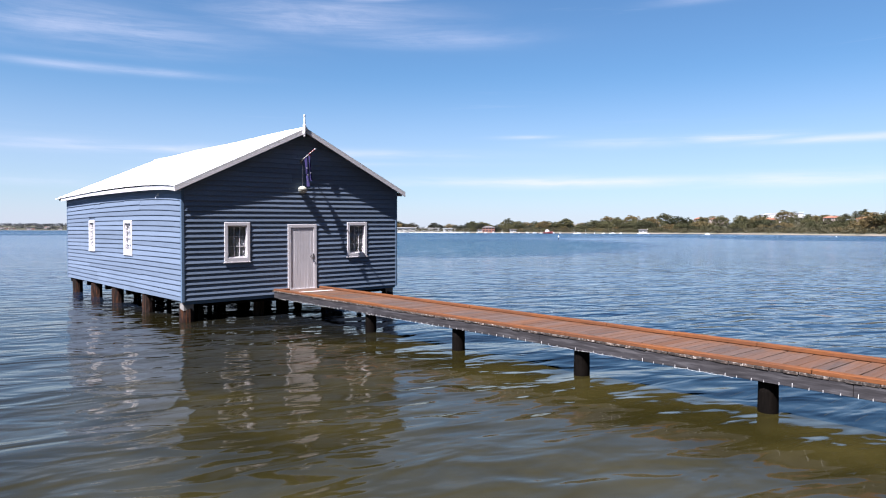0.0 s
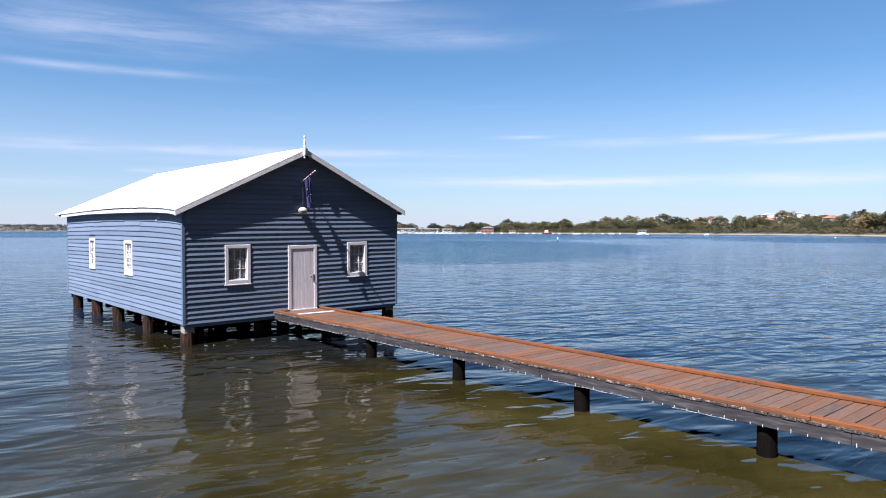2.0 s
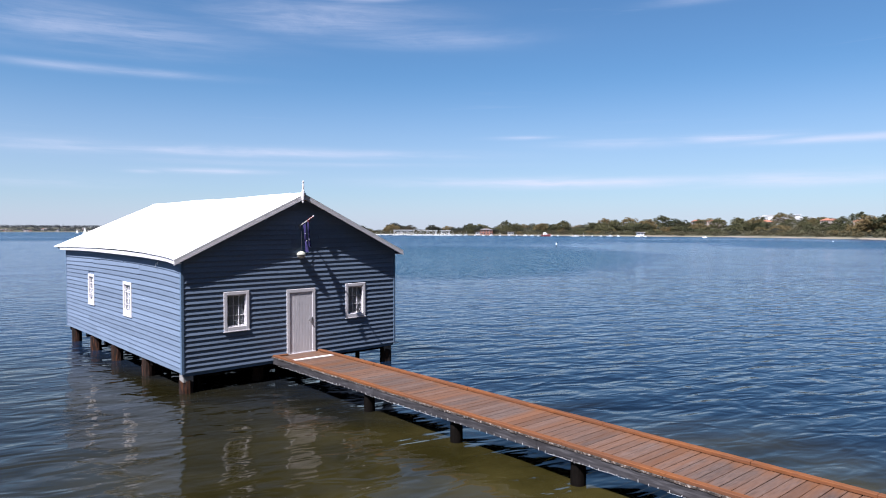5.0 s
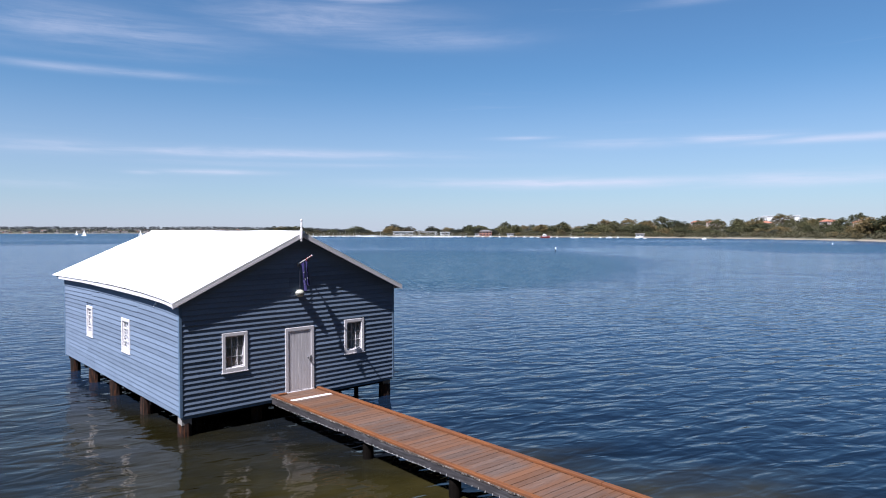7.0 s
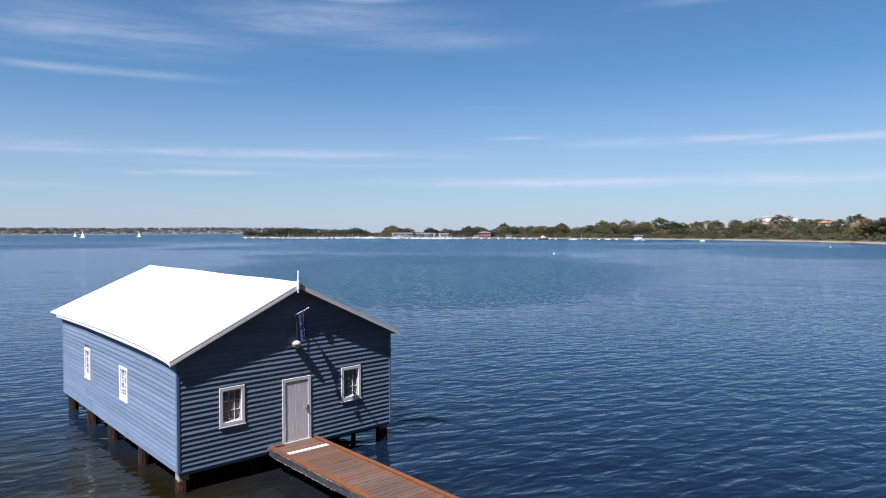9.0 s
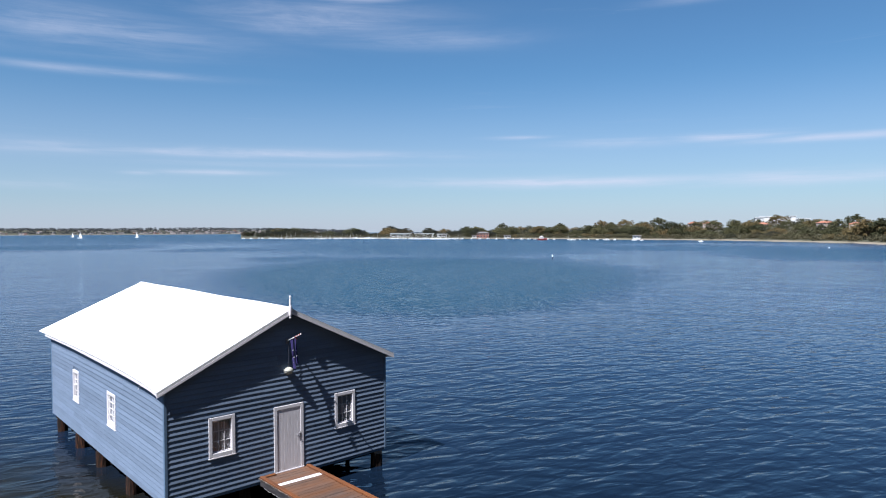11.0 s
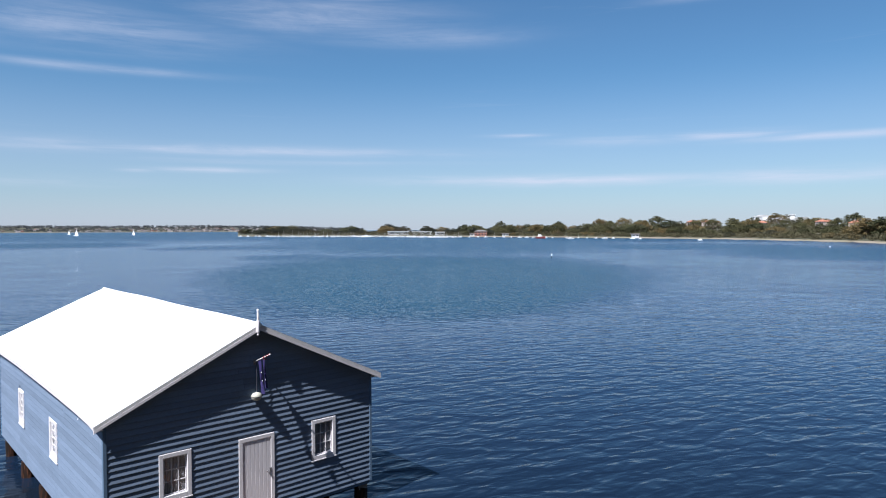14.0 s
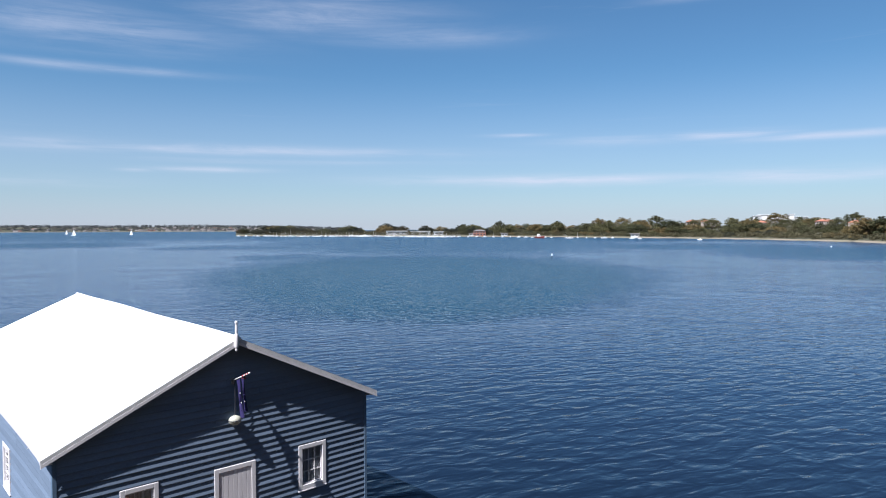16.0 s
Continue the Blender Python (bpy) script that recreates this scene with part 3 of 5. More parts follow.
def build_walls():
    holes = [inner(w) for w in WINDOWS_FRONT] + [(DOOR_AT[0] + 0.1, DOOR_AT[1] - 0.1, DOOR_AT[2], DOOR_AT[3] - 0.1)]
    front = wall_shell(around(0.02, WIDE - 0.02, FLOOR_Z + 0.02, 3.70, holes), 0.006, 0.11, "x")
    top = 3.70
    gable = [(0.02, top), (WIDE - 0.02, top), (WIDE - 0.02, roof_height(WIDE) - 0.05), (RIDGE_X, RIDGE_Z - 0.2), (0.02, roof_height(0) - 0.05)]
    verts = [(x, y, z) for y in (0.006, 0.116) for x, z in gable]
    front.add(verts, [(0, 1, 2, 3, 4), (9, 8, 7, 6, 5)] + [(i, i + 5, (i + 1) % 5 + 5, (i + 1) % 5) for i in range(5)])
    front.warp(settle)
    front_wall = part("front_wall", front, BLUE, house)
    side = wall_shell([s for a, b, z0, z1 in around(0.12, LONG - 0.12, FLOOR_Z + 0.02, 3.70, [inner(w) for w in WINDOWS_SIDE])
                       for s in ([(a + (b - a) * i / 6, a + (b - a) * (i + 1) / 6, z0, z1) for i in range(6)] if b - a > 2 else [(a, b, z0, z1)])], 0.006, 0.11, "y")
    side_wall = part("side_wall", side.warp(settle), BLUE, house)
    other = Shell()
    for i in range(12):
        other.box(WIDE - 0.11, WIDE, 0.12 + (LONG - 0.24) * i / 12, 0.12 + (LONG - 0.24) * (i + 1) / 12, FLOOR_Z, 3.80)
    part("side_wall", other.warp(settle), BLUE, house)
    back = Shell()
    gable = [(0.0, FLOOR_Z), (WIDE, FLOOR_Z), (WIDE, roof_height(WIDE)), (RIDGE_X, RIDGE_Z - 0.15), (0.0, roof_height(0))]
    verts = [(x, y, z) for y in (LONG - 0.11, LONG) for x, z in gable]
    back.add(verts, [(0, 1, 2, 3, 4), (9, 8, 7, 6, 5)] + [(i, i + 5, (i + 1) % 5 + 5, (i + 1) % 5) for i in range(5)])
    part("back_wall", back.warp(settle), BLUE, house)
    return front_wall, side_wall


FRONT_WALL, SIDE_WALL = build_walls()


def weatherboard(a, b, z, axis, rng, cut=None):
    """One lapped board, thick at its lower edge; cut trims its two ends to the slope of the gable."""
    t = (0.036 if axis == "x" else 0.034) + rng.uniform(-0.002, 0.002)
    drop = rng.uniform(-0.007, 0.007) if axis == "x" else rng.uniform(-0.014, 0.014)
    profile = [(0.002, z - 0.004), (-t, z - 0.004), (-t - 0.001, z + 0.006), (-0.004, z + PITCH + 0.012), (0.002, z + PITCH + 0.012)]
    count = 2 if axis == "x" else max(2, int((b - a) / 0.8) + 1)
    s, rings = Shell(), []
    for i in range(count):
        u = i / (count - 1)
        at = a + (b - a) * u
        ring = []
        for out, h in profile:
            along = at
            if cut and i == 0:
                along = max(at, cut[0](h))
            if cut and i == count - 1:
                along = min(at, cut[1](h))
            h += drop * (2 * u - 1)
            ring.append((along, out, h) if axis == "x" else (out, along, h))
        rings.append(ring)
    faces = [(i * 5 + k, i * 5 + (k + 1) % 5, (i + 1) * 5 + (k + 1) % 5, (i + 1) * 5 + k) for i in range(count - 1) for k in range(5)]
    faces += [tuple(reversed(range(5))), tuple((count - 1) * 5 + k for k in range(5))]
    if axis == "y":
        faces = [tuple(reversed(face)) for face in faces]
    return s.add([p for ring in rings for p in ring], faces).warp(settle)


def build_boards():
    rng = random.Random(3)
    rows = int((RIDGE_Z - 0.2 - FLOOR_Z) / PITCH) + 1
    left_cut = lambda h: max(0.045, RIDGE_X - (RIDGE_Z - 0.1 - h) / 0.507)
    right_cut = lambda h: min(WIDE - 0.045, RIDGE_X + (RIDGE_Z - 0.1 - h) / 0.470)
    holes = WINDOWS_FRONT + [DOOR_AT]
    for i in range(rows):
        z = FLOOR_Z + i * PITCH
        if left_cut(z + PITCH) > right_cut(z + PITCH) - 0.1:
            continue
        stops = [(a, b) for a, b, z0, z1 in sorted(holes) if z0 < z + PITCH * 0.75 and z1 > z + PITCH * 0.25]
        at = left_cut(z)
        for a, b in stops + [(right_cut(z), 0)]:
            end = a
            gap = end - at
            joint = at + rng.uniform(0.3, 0.7) * gap if gap > 3.5 else None
            for p, q in ([(at, joint - 0.0015), (joint + 0.0015, end)] if joint else [(at, end)]):
                part("weatherboard", weatherboard(p, q, z, "x", rng, (left_cut, right_cut)), BLUE, FRONT_WALL)
            at = b
    for i in range(21):
        z = FLOOR_Z + i * PITCH
        stops = [(a, b) for a, b, z0, z1 in sorted(WINDOWS_SIDE) if z0 < z + PITCH * 0.75 and z1 > z + PITCH * 0.25]
        at = 0.045
        for a, b in stops + [(LONG - 0.045, 0)]:
            cuts, left = [at], a - at
            pieces = max(1, round(left / 4.8))
            cuts += [at + left * (k + rng.uniform(-0.25, 0.25)) / pieces for k in range(1, pieces)] + [a]
            for p, q in zip(cuts, cuts[1:]):
                part("weatherboard", weatherboard(p, q - 0.002, z, "y", rng), BLUE, SIDE_WALL)
            at = b
    for x0, x1, y0, y1 in ((-0.036, 0.05, -0.042, 0.05), (WIDE - 0.05, WIDE + 0.032, -0.042, 0.05), (-0.036, 0.05, LONG - 0.05, LONG + 0.03)):
        s = Shell().box(x0, x1, y0, y1, FLOOR_Z - 0.03, 3.82 if x0 < 1 else 4.0, 0.006).warp(settle)
        part("corner_board", s, TRIM_BLUE, house)
    part("skirt_board", Shell().box(0.05, WIDE - 0.05, -0.012, 0.02, FLOOR_Z - 0.10, FLOOR_Z - 0.004, 0.004).warp(settle), TRIM_BLUE, house, "dark blue skirting board below the cladding")


build_boards()


def window(hole, axis, columns, rows_of_panes, casing=0.105):
    """A casement in a casing: frame, sill, sash, bars, panes and a curtain behind them."""
    a, b, z0, z1 = hole

    def lay(s):
        if axis == "y":
            s.v = [(y, x, z) for x, y, z in s.v]
            s.f = [tuple(reversed(face)) for face in s.f]
        return s.warp(settle)

    frame_shell = Shell()
    for x0, x1, h0, h1 in ((a, a + casing, z0, z1), (b - casing, b, z0, z1), (a + casing, b - casing, z1 - casing, z1), (a + casing, b - casing, z0, z0 + casing * 1.15)):
        frame_shell.box(x0, x1, -0.05, 0.03, h0, h1, 0.008)
    w = part("window", lay(frame_shell), WHITE, house)
    part("sill", lay(Shell().box(a - 0.02, b + 0.02, -0.062, 0.0, z0 - 0.035, z0 - 0.003, 0.006)), WHITE, w)
    x0, x1, h0, h1 = a + casing, b - casing, z0 + casing * 1.15, z1 - casing
    sash = Shell()
    e = 0.035
    for p, q, r, s in ((x0, x0 + e, h0, h1), (x1 - e, x1, h0, h1), (x0 + e, x1 - e, h0, h0 + e), (x0 + e, x1 - e, h1 - e, h1)):
        sash.box(p, q, 0.0, 0.034, r, s, 0.004)
    part("sash", lay(sash), WHITE, w)
    x0, x1, h0, h1 = x0 + e, x1 - e, h0 + e, h1 - e
    for i in range(1, columns):
        x = x0 + (x1 - x0) * i / columns
        part("glazing_bar", lay(Shell().box(x - 0.010, x + 0.010, 0.004, 0.030, h0, h1, 0.003)), WHITE, w)
    for i in range(1, rows_of_panes):
        h = h0 + (h1 - h0) * i / rows_of_panes
        part("glazing_bar", lay(Shell().box(x0, x1, 0.006, 0.028, h - 0.010, h + 0.010, 0.003)), WHITE, w)
    for i in range(columns):
        for k in range(rows_of_panes):
            p, q = (x0 + (x1 - x0) * (i + d) / columns for d in (0, 1))
            r, s = (h0 + (h1 - h0) * (k + d) / rows_of_panes for d in (0, 1))
            pane = part("pane", lay(Shell().box(p, q, 0.016, 0.020, r, s)), GLASS, w)
            pane.visible_shadow = False
    # a gathered curtain, parted a little
    s, n = Shell(), 26
    span = [(x0 - 0.05, x0 + (x1 - x0) * 0.485), (x0 + (x1 - x0) * 0.515, x1 + 0.05)]
    for p, q in span:
        verts = []
        for i in range(n):
            x = p + (q - p) * i / (n - 1)
            for h in (h0 - 0.05, h1 + 0.05):
                verts.append((x, 0.075 + 0.018 * math.sin(i * 1.7 + (1 if h > 2 else 0)), h))
        s.add(verts, [(2 * i, 2 * i + 2, 2 * i + 3, 2 * i + 1) for i in range(n - 1)])
    part("curtain", lay(s), CURTAIN if axis == "x" else CURTAIN_SUN_SIDE, w, "gathered grey curtain", True)
    return w


for hole in WINDOWS_FRONT:
    window(hole, "x", 3, 3)
for hole in WINDOWS_SIDE:
    window(hole, "y", 2, 4, 0.095)


def build_door():
    a, b, z0, z1 = DOOR_AT
    s = Shell()
    for x0, x1, h0, h1 in ((a, a + 0.11, z0, z1), (b - 0.11, b, z0, z1), (a + 0.11, b - 0.11, z1 - 0.11, z1)):
        s.box(x0, x1, -0.05, 0.05, h0, h1, 0.008)
    d = part("door", s.warp(settle), WHITE, house, "closed pale door of upright boards in a white casing")
    x0, x1, n = a + 0.113, b - 0.113, 7
    for i in range(n):
        p, q = x0 + (x1 - x0) * i / n, x0 + (x1 - x0) * (i + 1) / n
        part("door_board", Shell().box(p + 0.002, q - 0.002, -0.034, 0.012, z0 + 0.02, z1 - 0.114, 0.006).warp(settle), DOOR_PAINT, d)
    part("threshold", Shell().box(a, b, -0.06, 0.06, z0 - 0.03, z0 + 0.018, 0.006).warp(settle), WHITE, d)
    part("lock_case", Shell().box(x1 - 0.05, x1 + 0.004, -0.062, -0.034, 1.69, 1.84, 0.008).warp(settle), STEEL, d, "grey steel lock case")
    knob = Shell().tube([(x1 - 0.12, -0.03, 1.77), (x1 - 0.12, -0.05, 1.77), (x1 - 0.12, -0.06, 1.77), (x1 - 0.12, -0.09, 1.77)], [0.012, 0.012, 0.028, 0.022], 10)
    part("knob", knob.warp(settle), STEEL, d, "dark round door knob", True)


build_door()


# ---- roof ----
def front_edge(v, left):
    """Where the sheets end before the gable; v: 0 at the eaves, 1 at the ridge."""
    return -(0.135 + 0.115 * v) if left else -0.25


def roof_point(v, y, left):
    x_eave, z_eave = (-0.25, 3.885) if left else (7.86, 4.0)
    rise = RIDGE_Z + 0.03 + 0.004 * y + 0.012 * math.sin(y * 0.9)
    x = x_eave + (RIDGE_X - x_eave) * v
    z = z_eave + (rise - z_eave) * v + hog(y) * (1 - v) * (1.0 if left else 0.6)
    return Vector((x, y, z))


def roof_sheet(y0, y1, left, lift, first, last):
    """One corrugated sheet from eaves to ridge, with its ribs running down the slope."""
    waves, rows = 10, 7
    n = waves * 4 + 1
    verts, faces = [], []
    for layer in (0, 1):
        for r in range(rows):
            v = r / (rows - 1)
            for i in range(n):
                u = i / (n - 1)
                a = front_edge(v, left) if first else y0 - 0.02
                y = a + (y1 - (0.6 * v if last else 0.0) - a) * u
                p = roof_point(v, y, left)
                rib = (0.009, 0.0, -0.009, 0.0)[i % 4]
                verts.append((p.x, p.y, p.z + rib + lift - 0.004 * layer))
    size = rows * n
    for r in range(rows - 1):
        for i in range(n - 1):
            q = (r * n + i, r * n + i + 1, (r + 1) * n + i + 1, (r + 1) * n + i)
            faces.append(q if not left else tuple(reversed(q)))
            faces.append(tuple(k + size for k in (reversed(q) if not left else q)))
    rim = [i for i in range(n)] + [r * n + n - 1 for r in range(1, rows)] + [(rows - 1) * n + i for i in range(n - 2, -1, -1)] + [r * n for r in range(rows - 2, 0, -1)]
    for i, k in zip(rim, rim[1:] + rim[:1]):
        faces.append((i, i + size, k + size, k))
    return Shell().add(verts, faces)


def build_roof():
    rng = random.Random(9)
    roof = part("roof", Shell().tube([(RIDGE_X, y, RIDGE_Z + 0.03 + 0.004 * y + 0.012 * math.sin(y * 0.9)) for y in [-0.26 + 0.48 * i for i in range(31)]], 0.055, 10),
                ROOF, house, "white ridge capping", True)
    count, start, end = 19, -0.05, LONG + 1.20
    for left in (True, False):
        for i in range(count):
            y0, y1 = start + (end - start) * i / count, start + (end - start) * (i + 1) / count
            s = roof_sheet(y0, y1, left, 0.003 * (i % 2) + rng.uniform(0, 0.002), i == 0, i == count - 1)
            part("roof_sheet", s, ROOF, roof)
    # barge boards along the gable and the capping over them
    for left in (True, False):
        for name, out, wide, low, high, mat in (("barge_board", 0.006, 0.035, -0.15, -0.078, WHITE), ("barge_capping", 0.0, 0.075, -0.074, 0.014, BARGE)):
            s, n = Shell(), 8
            verts = []
            for i in range(n):
                v = i / (n - 1)
                y = front_edge(v, left)
                p = roof_point(v, y, left)
                for dy, dz in ((-out, low), (-out, high), (wide - out, high), (wide - out, low)):
                    verts.append((p.x, y + dy, p.z + dz))
            faces = [(i * 4 + k, i * 4 + (k + 1) % 4, (i + 1) * 4 + (k + 1) % 4, (i + 1) * 4 + k) for i in range(n - 1) for k in range(4)]
            faces += [(3, 2, 1, 0), tuple((n - 1) * 4 + k for k in range(4))]
            if left:
                faces = [tuple(reversed(face)) for face in faces]
            part(name, s.add(verts, faces), mat, house, ("white painted " if mat is WHITE else "weathered grey painted ") + name.replace("_", " "))
    # white fascia under the eaves, in lengths
    for left in (True, False):
        lengths = [-0.10, 3.3, 6.4, 9.6, 11.8, LONG + 0.25]
        for y0, y1 in zip(lengths, lengths[1:]):
            s, n, verts = Shell(), 7, []
            x0, x1 = (-0.212, -0.184) if left else (7.80, 7.83)
            for i in range(n):
                y = y0 + (y1 - y0 - 0.004) * i / (n - 1)
                z = roof_point(0.01, y, left).z - 0.03 - (0.035 * math.sin(math.pi * min(max((y - 0.5) / 9, 0), 1)) if left else 0)
                low = z - 0.125
                for x, h in ((x0, low), (x1, low), (x1, z), (x0, z)):
                    verts.append((x, y, h))
            faces = [(i * 4 + k, i * 4 + (k + 1) % 4, (i + 1) * 4 + (k + 1) % 4, (i + 1) * 4 + k) for i in range(n - 1) for k in range(4)]
            faces += [(3, 2, 1, 0), tuple((n - 1) * 4 + k for k in range(4))]
            part("fascia_board", s.add(verts, [tuple(reversed(face)) for face in faces]), WHITE, house, "white fascia board under the eaves")
            # a board added behind the fascia, so that no sunlight leaks onto the wall
            s, verts = Shell(), []
            inside = -0.03 if left else WIDE + 0.002
            for i in range(n):
                y = y0 + (y1 - y0 - 0.004) * i / (n - 1)
                low = roof_point(0.01, y, left).z - 0.135
                for h in (low, low + 0.012):
                    verts += [(x1 if left else x0, y, h), (inside, y, h)]
            faces = [(i * 4 + a, i * 4 + b, (i + 1) * 4 + b, (i + 1) * 4 + a) for i in range(n - 1) for a, b in ((0, 1), (1, 3), (3, 2), (2, 0))]
            part("soffit_board", s.add(verts, faces + [(0, 2, 3, 1), tuple((n - 1) * 4 + k for k in (0, 1, 3, 2))]), WHITE, house, "narrow white board added under the eaves to stop light leaking in")
    # rafters and boards under the roof
    for i in range(17):
        y = 0.25 + i * 0.885
        for left in (True, False):
            a, b = roof_point(0.02, y, left), roof_point(0.98, y, left)
            part("rafter", Shell().tube([a - Vector((0, 0, 0.085)), b - Vector((0, 0, 0.085))], 0.05, 4), ROOM, house)
    part("finial", Shell().lathe(3.79, -0.275, [(0.012, 5.60), (0.03, 5.615), (0.035, 5.64), (0.02, 5.665), (0.045, 5.69), (0.05, 5.72), (0.05, 5.98),
                                                (0.045, 6.0), (0.025, 6.02), (0.03, 6.04), (0.028, 6.20), (0.018, 6.22), (0.018, 6.24), (0.032, 6.26),
                                                (0.036, 6.285), (0.026, 6.31), (0.004, 6.325)], 12), WHITE, house, "white turned finial", True)


build_roof()


def build_under_house():
    floor_slab = Shell().box(0.12, WIDE - 0.12, 0.12, LONG - 0.12, FLOOR_Z + 0.02, FLOOR_Z + 0.10).warp(settle)
    part("floor", floor_slab, ROOM, house)
    for i in range(6):
        y = 0.14 + i * 2.62
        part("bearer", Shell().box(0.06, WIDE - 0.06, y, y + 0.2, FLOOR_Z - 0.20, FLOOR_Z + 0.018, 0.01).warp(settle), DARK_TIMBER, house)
    rng = random.Random(21)
    spots = [(0.17, 0.15, 0.19), (0.14, 3.40, 0.19), (0.14, 6.75, 0.2), (0.14, 9.60, 0.19), (0.14, 12.6, 0.19), (7.40, 0.22, 0.19)]
    spots += [(7.40, y, 0.18) for y in (3.4, 6.75, 9.6, 12.6)] + [(2.55, y, 0.16) for y in (0.45, 3.4, 6.75, 9.6, 12.6)]
    spots += [(5.0, y, 0.16) for y in (0.45, 3.4, 6.75, 9.6, 12.6)]
    for n, (x, y, r) in enumerate(spots):
        head = FLOOR_Z + 0.0125 * x - 0.05
        collar = (n in (0, 5))
        top = head - (0.17 if collar else 0.0)
        s, rings, sides = Shell(), 9, 14
        bulge = [rng.uniform(0.86, 1.1) for _ in range(sides)]
        verts = []
        for i in range(rings):
            z = -1.6 + (top + 1.6) * i / (rings - 1)
            for k in range(sides):
                a = 2 * math.pi * k / sides
                q = r * bulge[k] * (1 + rng.uniform(-0.04, 0.04)) * (1.08 - 0.04 * i / rings)
                verts.append((x + q * math.cos(a), y + q * math.sin(a), z + (rng.uniform(-0.05, 0.02) if collar and i == rings - 1 else 0)))
        faces = [(i * sides + k, i * sides + (k + 1) % sides, (i + 1) * sides + (k + 1) % sides, (i + 1) * sides + k) for i in range(rings - 1) for k in range(sides)]
        faces += [tuple((rings - 1) * sides + k for k in range(sides))]
        part("support_post", s.add(verts, faces), PILE, house, "rust-brown weathered timber pile")
        if collar:
            part("pile_cap", Shell().box(x - 0.15, x + 0.15, y - 0.15, y + 0.15, top - 0.06, head + 0.02, 0.012), CONCRETE, house, "grey concrete block on a pile")
    for x, y in ((0.66, 0.35), (0.95, 1.5), (1.55, 1.9), (2.1, 2.2), (3.2, 0.4), (0.75, 3.3), (0.62, 5.1), (6.3, 0.4), (4.4, 1.2), (5.9, 1.9), (6.6, 2.6), (3.6, 1.9)):
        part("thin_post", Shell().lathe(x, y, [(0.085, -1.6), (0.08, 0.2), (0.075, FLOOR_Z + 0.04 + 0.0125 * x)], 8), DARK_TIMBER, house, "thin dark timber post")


build_under_house()

# a small bracket under the eaves
bracket = thing("wall_bracket", (-0.03, 1.9, 3.66), "small white bracket screwed to the blue side wall", "bracket")
part("arm", Shell().tube([(-0.02, 1.9, 3.72), (-0.07, 1.92, 3.70), (-0.09, 1.94, 3.62)], 0.018, 6), WHITE_PLASTIC, bracket)
part("plate", Shell().box(-0.034, -0.018, 1.87, 1.93, 3.67, 3.78, 0.004), WHITE_PLASTIC, bracket)


# ---- flag, pole and float on the gable ----
def build_flag():
    base, tip = Vector((3.80, -0.02, 4.86)), Vector((3.83, -0.84, 5.17))
    pole = thing("flagpole", base, "short white flagpole angled out from the blue gable", "flagpole")
    part("shaft", Shell().tube([base, base.lerp(tip, 0.5), tip], [0.02, 0.019, 0.016], 10), WHITE_PLASTIC, pole, "", True)
    part("bracket", Shell().box(3.76, 3.84, -0.05, -0.014, 4.78, 4.94, 0.006), STEEL, pole, "steel wall bracket")
    part("truck", Shell().lathe(tip.x, tip.y, [(0.01, tip.z - 0.02), (0.026, tip.z - 0.008), (0.026, tip.z + 0.012), (0.008, tip.z + 0.024)], 10), WHITE_PLASTIC, pole, "round cap at the pole's tip", True)

    flag = thing("flag", base.lerp(tip, 0.5), "limp navy flag with white stars hanging from the flagpole", "flag")

    def drape(start, end, foot, width, mat, folds, seed):
        """Cloth gathered along a stretch of the pole and fallen into narrow folds."""
        rng = random.Random(seed)
        n, rows, verts = folds * 4 + 1, 12, []
        for r in range(rows):
            v = r / (rows - 1)
            for i in range(n):
                u = i / (n - 1)
                head = base.lerp(tip, start + (end - start) * u)
                spread = (u - 0.5) * width * (1 - 0.35 * v)
                side = math.sin(u * folds * 2 * math.pi + seed) * 0.035 * (0.3 + v)
                low = Vector((foot[0] + side, foot[1] + spread, foot[2] + rng.uniform(-0.01, 0.01) + 0.07 * abs(u - 0.4)))
                p = head.lerp(low, v)
                p.x += side * (1 - abs(2 * v - 1)) * 0.8
                verts.append(tuple(p))
        faces = [(r * n + i, r * n + i + 1, (r + 1) * n + i + 1, (r + 1) * n + i) for r in range(rows - 1) for i in range(n - 1)]
        return Shell().add(verts, faces)

    part("cloth", drape(0.22, 0.44, (3.87, -0.36, 4.02), 0.13, FLAG_NAVY, 3, 1), FLAG_NAVY, flag, "navy cloth in narrow folds", True)
    part("cloth", drape(0.52, 0.68, (3.90, -0.50, 4.20), 0.14, FLAG_NAVY, 3, 4), FLAG_NAVY, flag, "navy cloth in narrow folds", True)
    part("hoist", drape(0.45, 0.80, (3.86, -0.5, 4.98), 0.26, FLAG_RED, 3, 2), FLAG_RED, flag, "red and white cloth gathered at the pole", True)
    for a, b in ((0.60, 0.68), (0.78, 0.84), (0.92, 0.96)):
        part("band", Shell().tube([base.lerp(tip, a), base.lerp(tip, b)], 0.024, 10), FLAG_RED, flag, "red cloth wound round the pole", True)
    for x, y, z, r in ((3.825, -0.36, 4.62, 0.02), (3.835, -0.40, 4.40, 0.018), (3.84, -0.35, 4.22, 0.02), (3.86, -0.52, 4.45, 0.016)):
        star = Shell()
        ring = [(x - 0.004, y + (r if k % 2 == 0 else r * 0.45) * math.sin(math.pi * k / 5), z + (r if k % 2 == 0 else r * 0.45) * math.cos(math.pi * k / 5)) for k in range(10)]
        back = [(p[0] + 0.012, p[1], p[2]) for p in ring]
        star.add(ring + back, [tuple(reversed(range(10))), tuple(range(10, 20))] + [(k, (k + 1) % 10, (k + 1) % 10 + 10, k + 10) for k in range(10)])
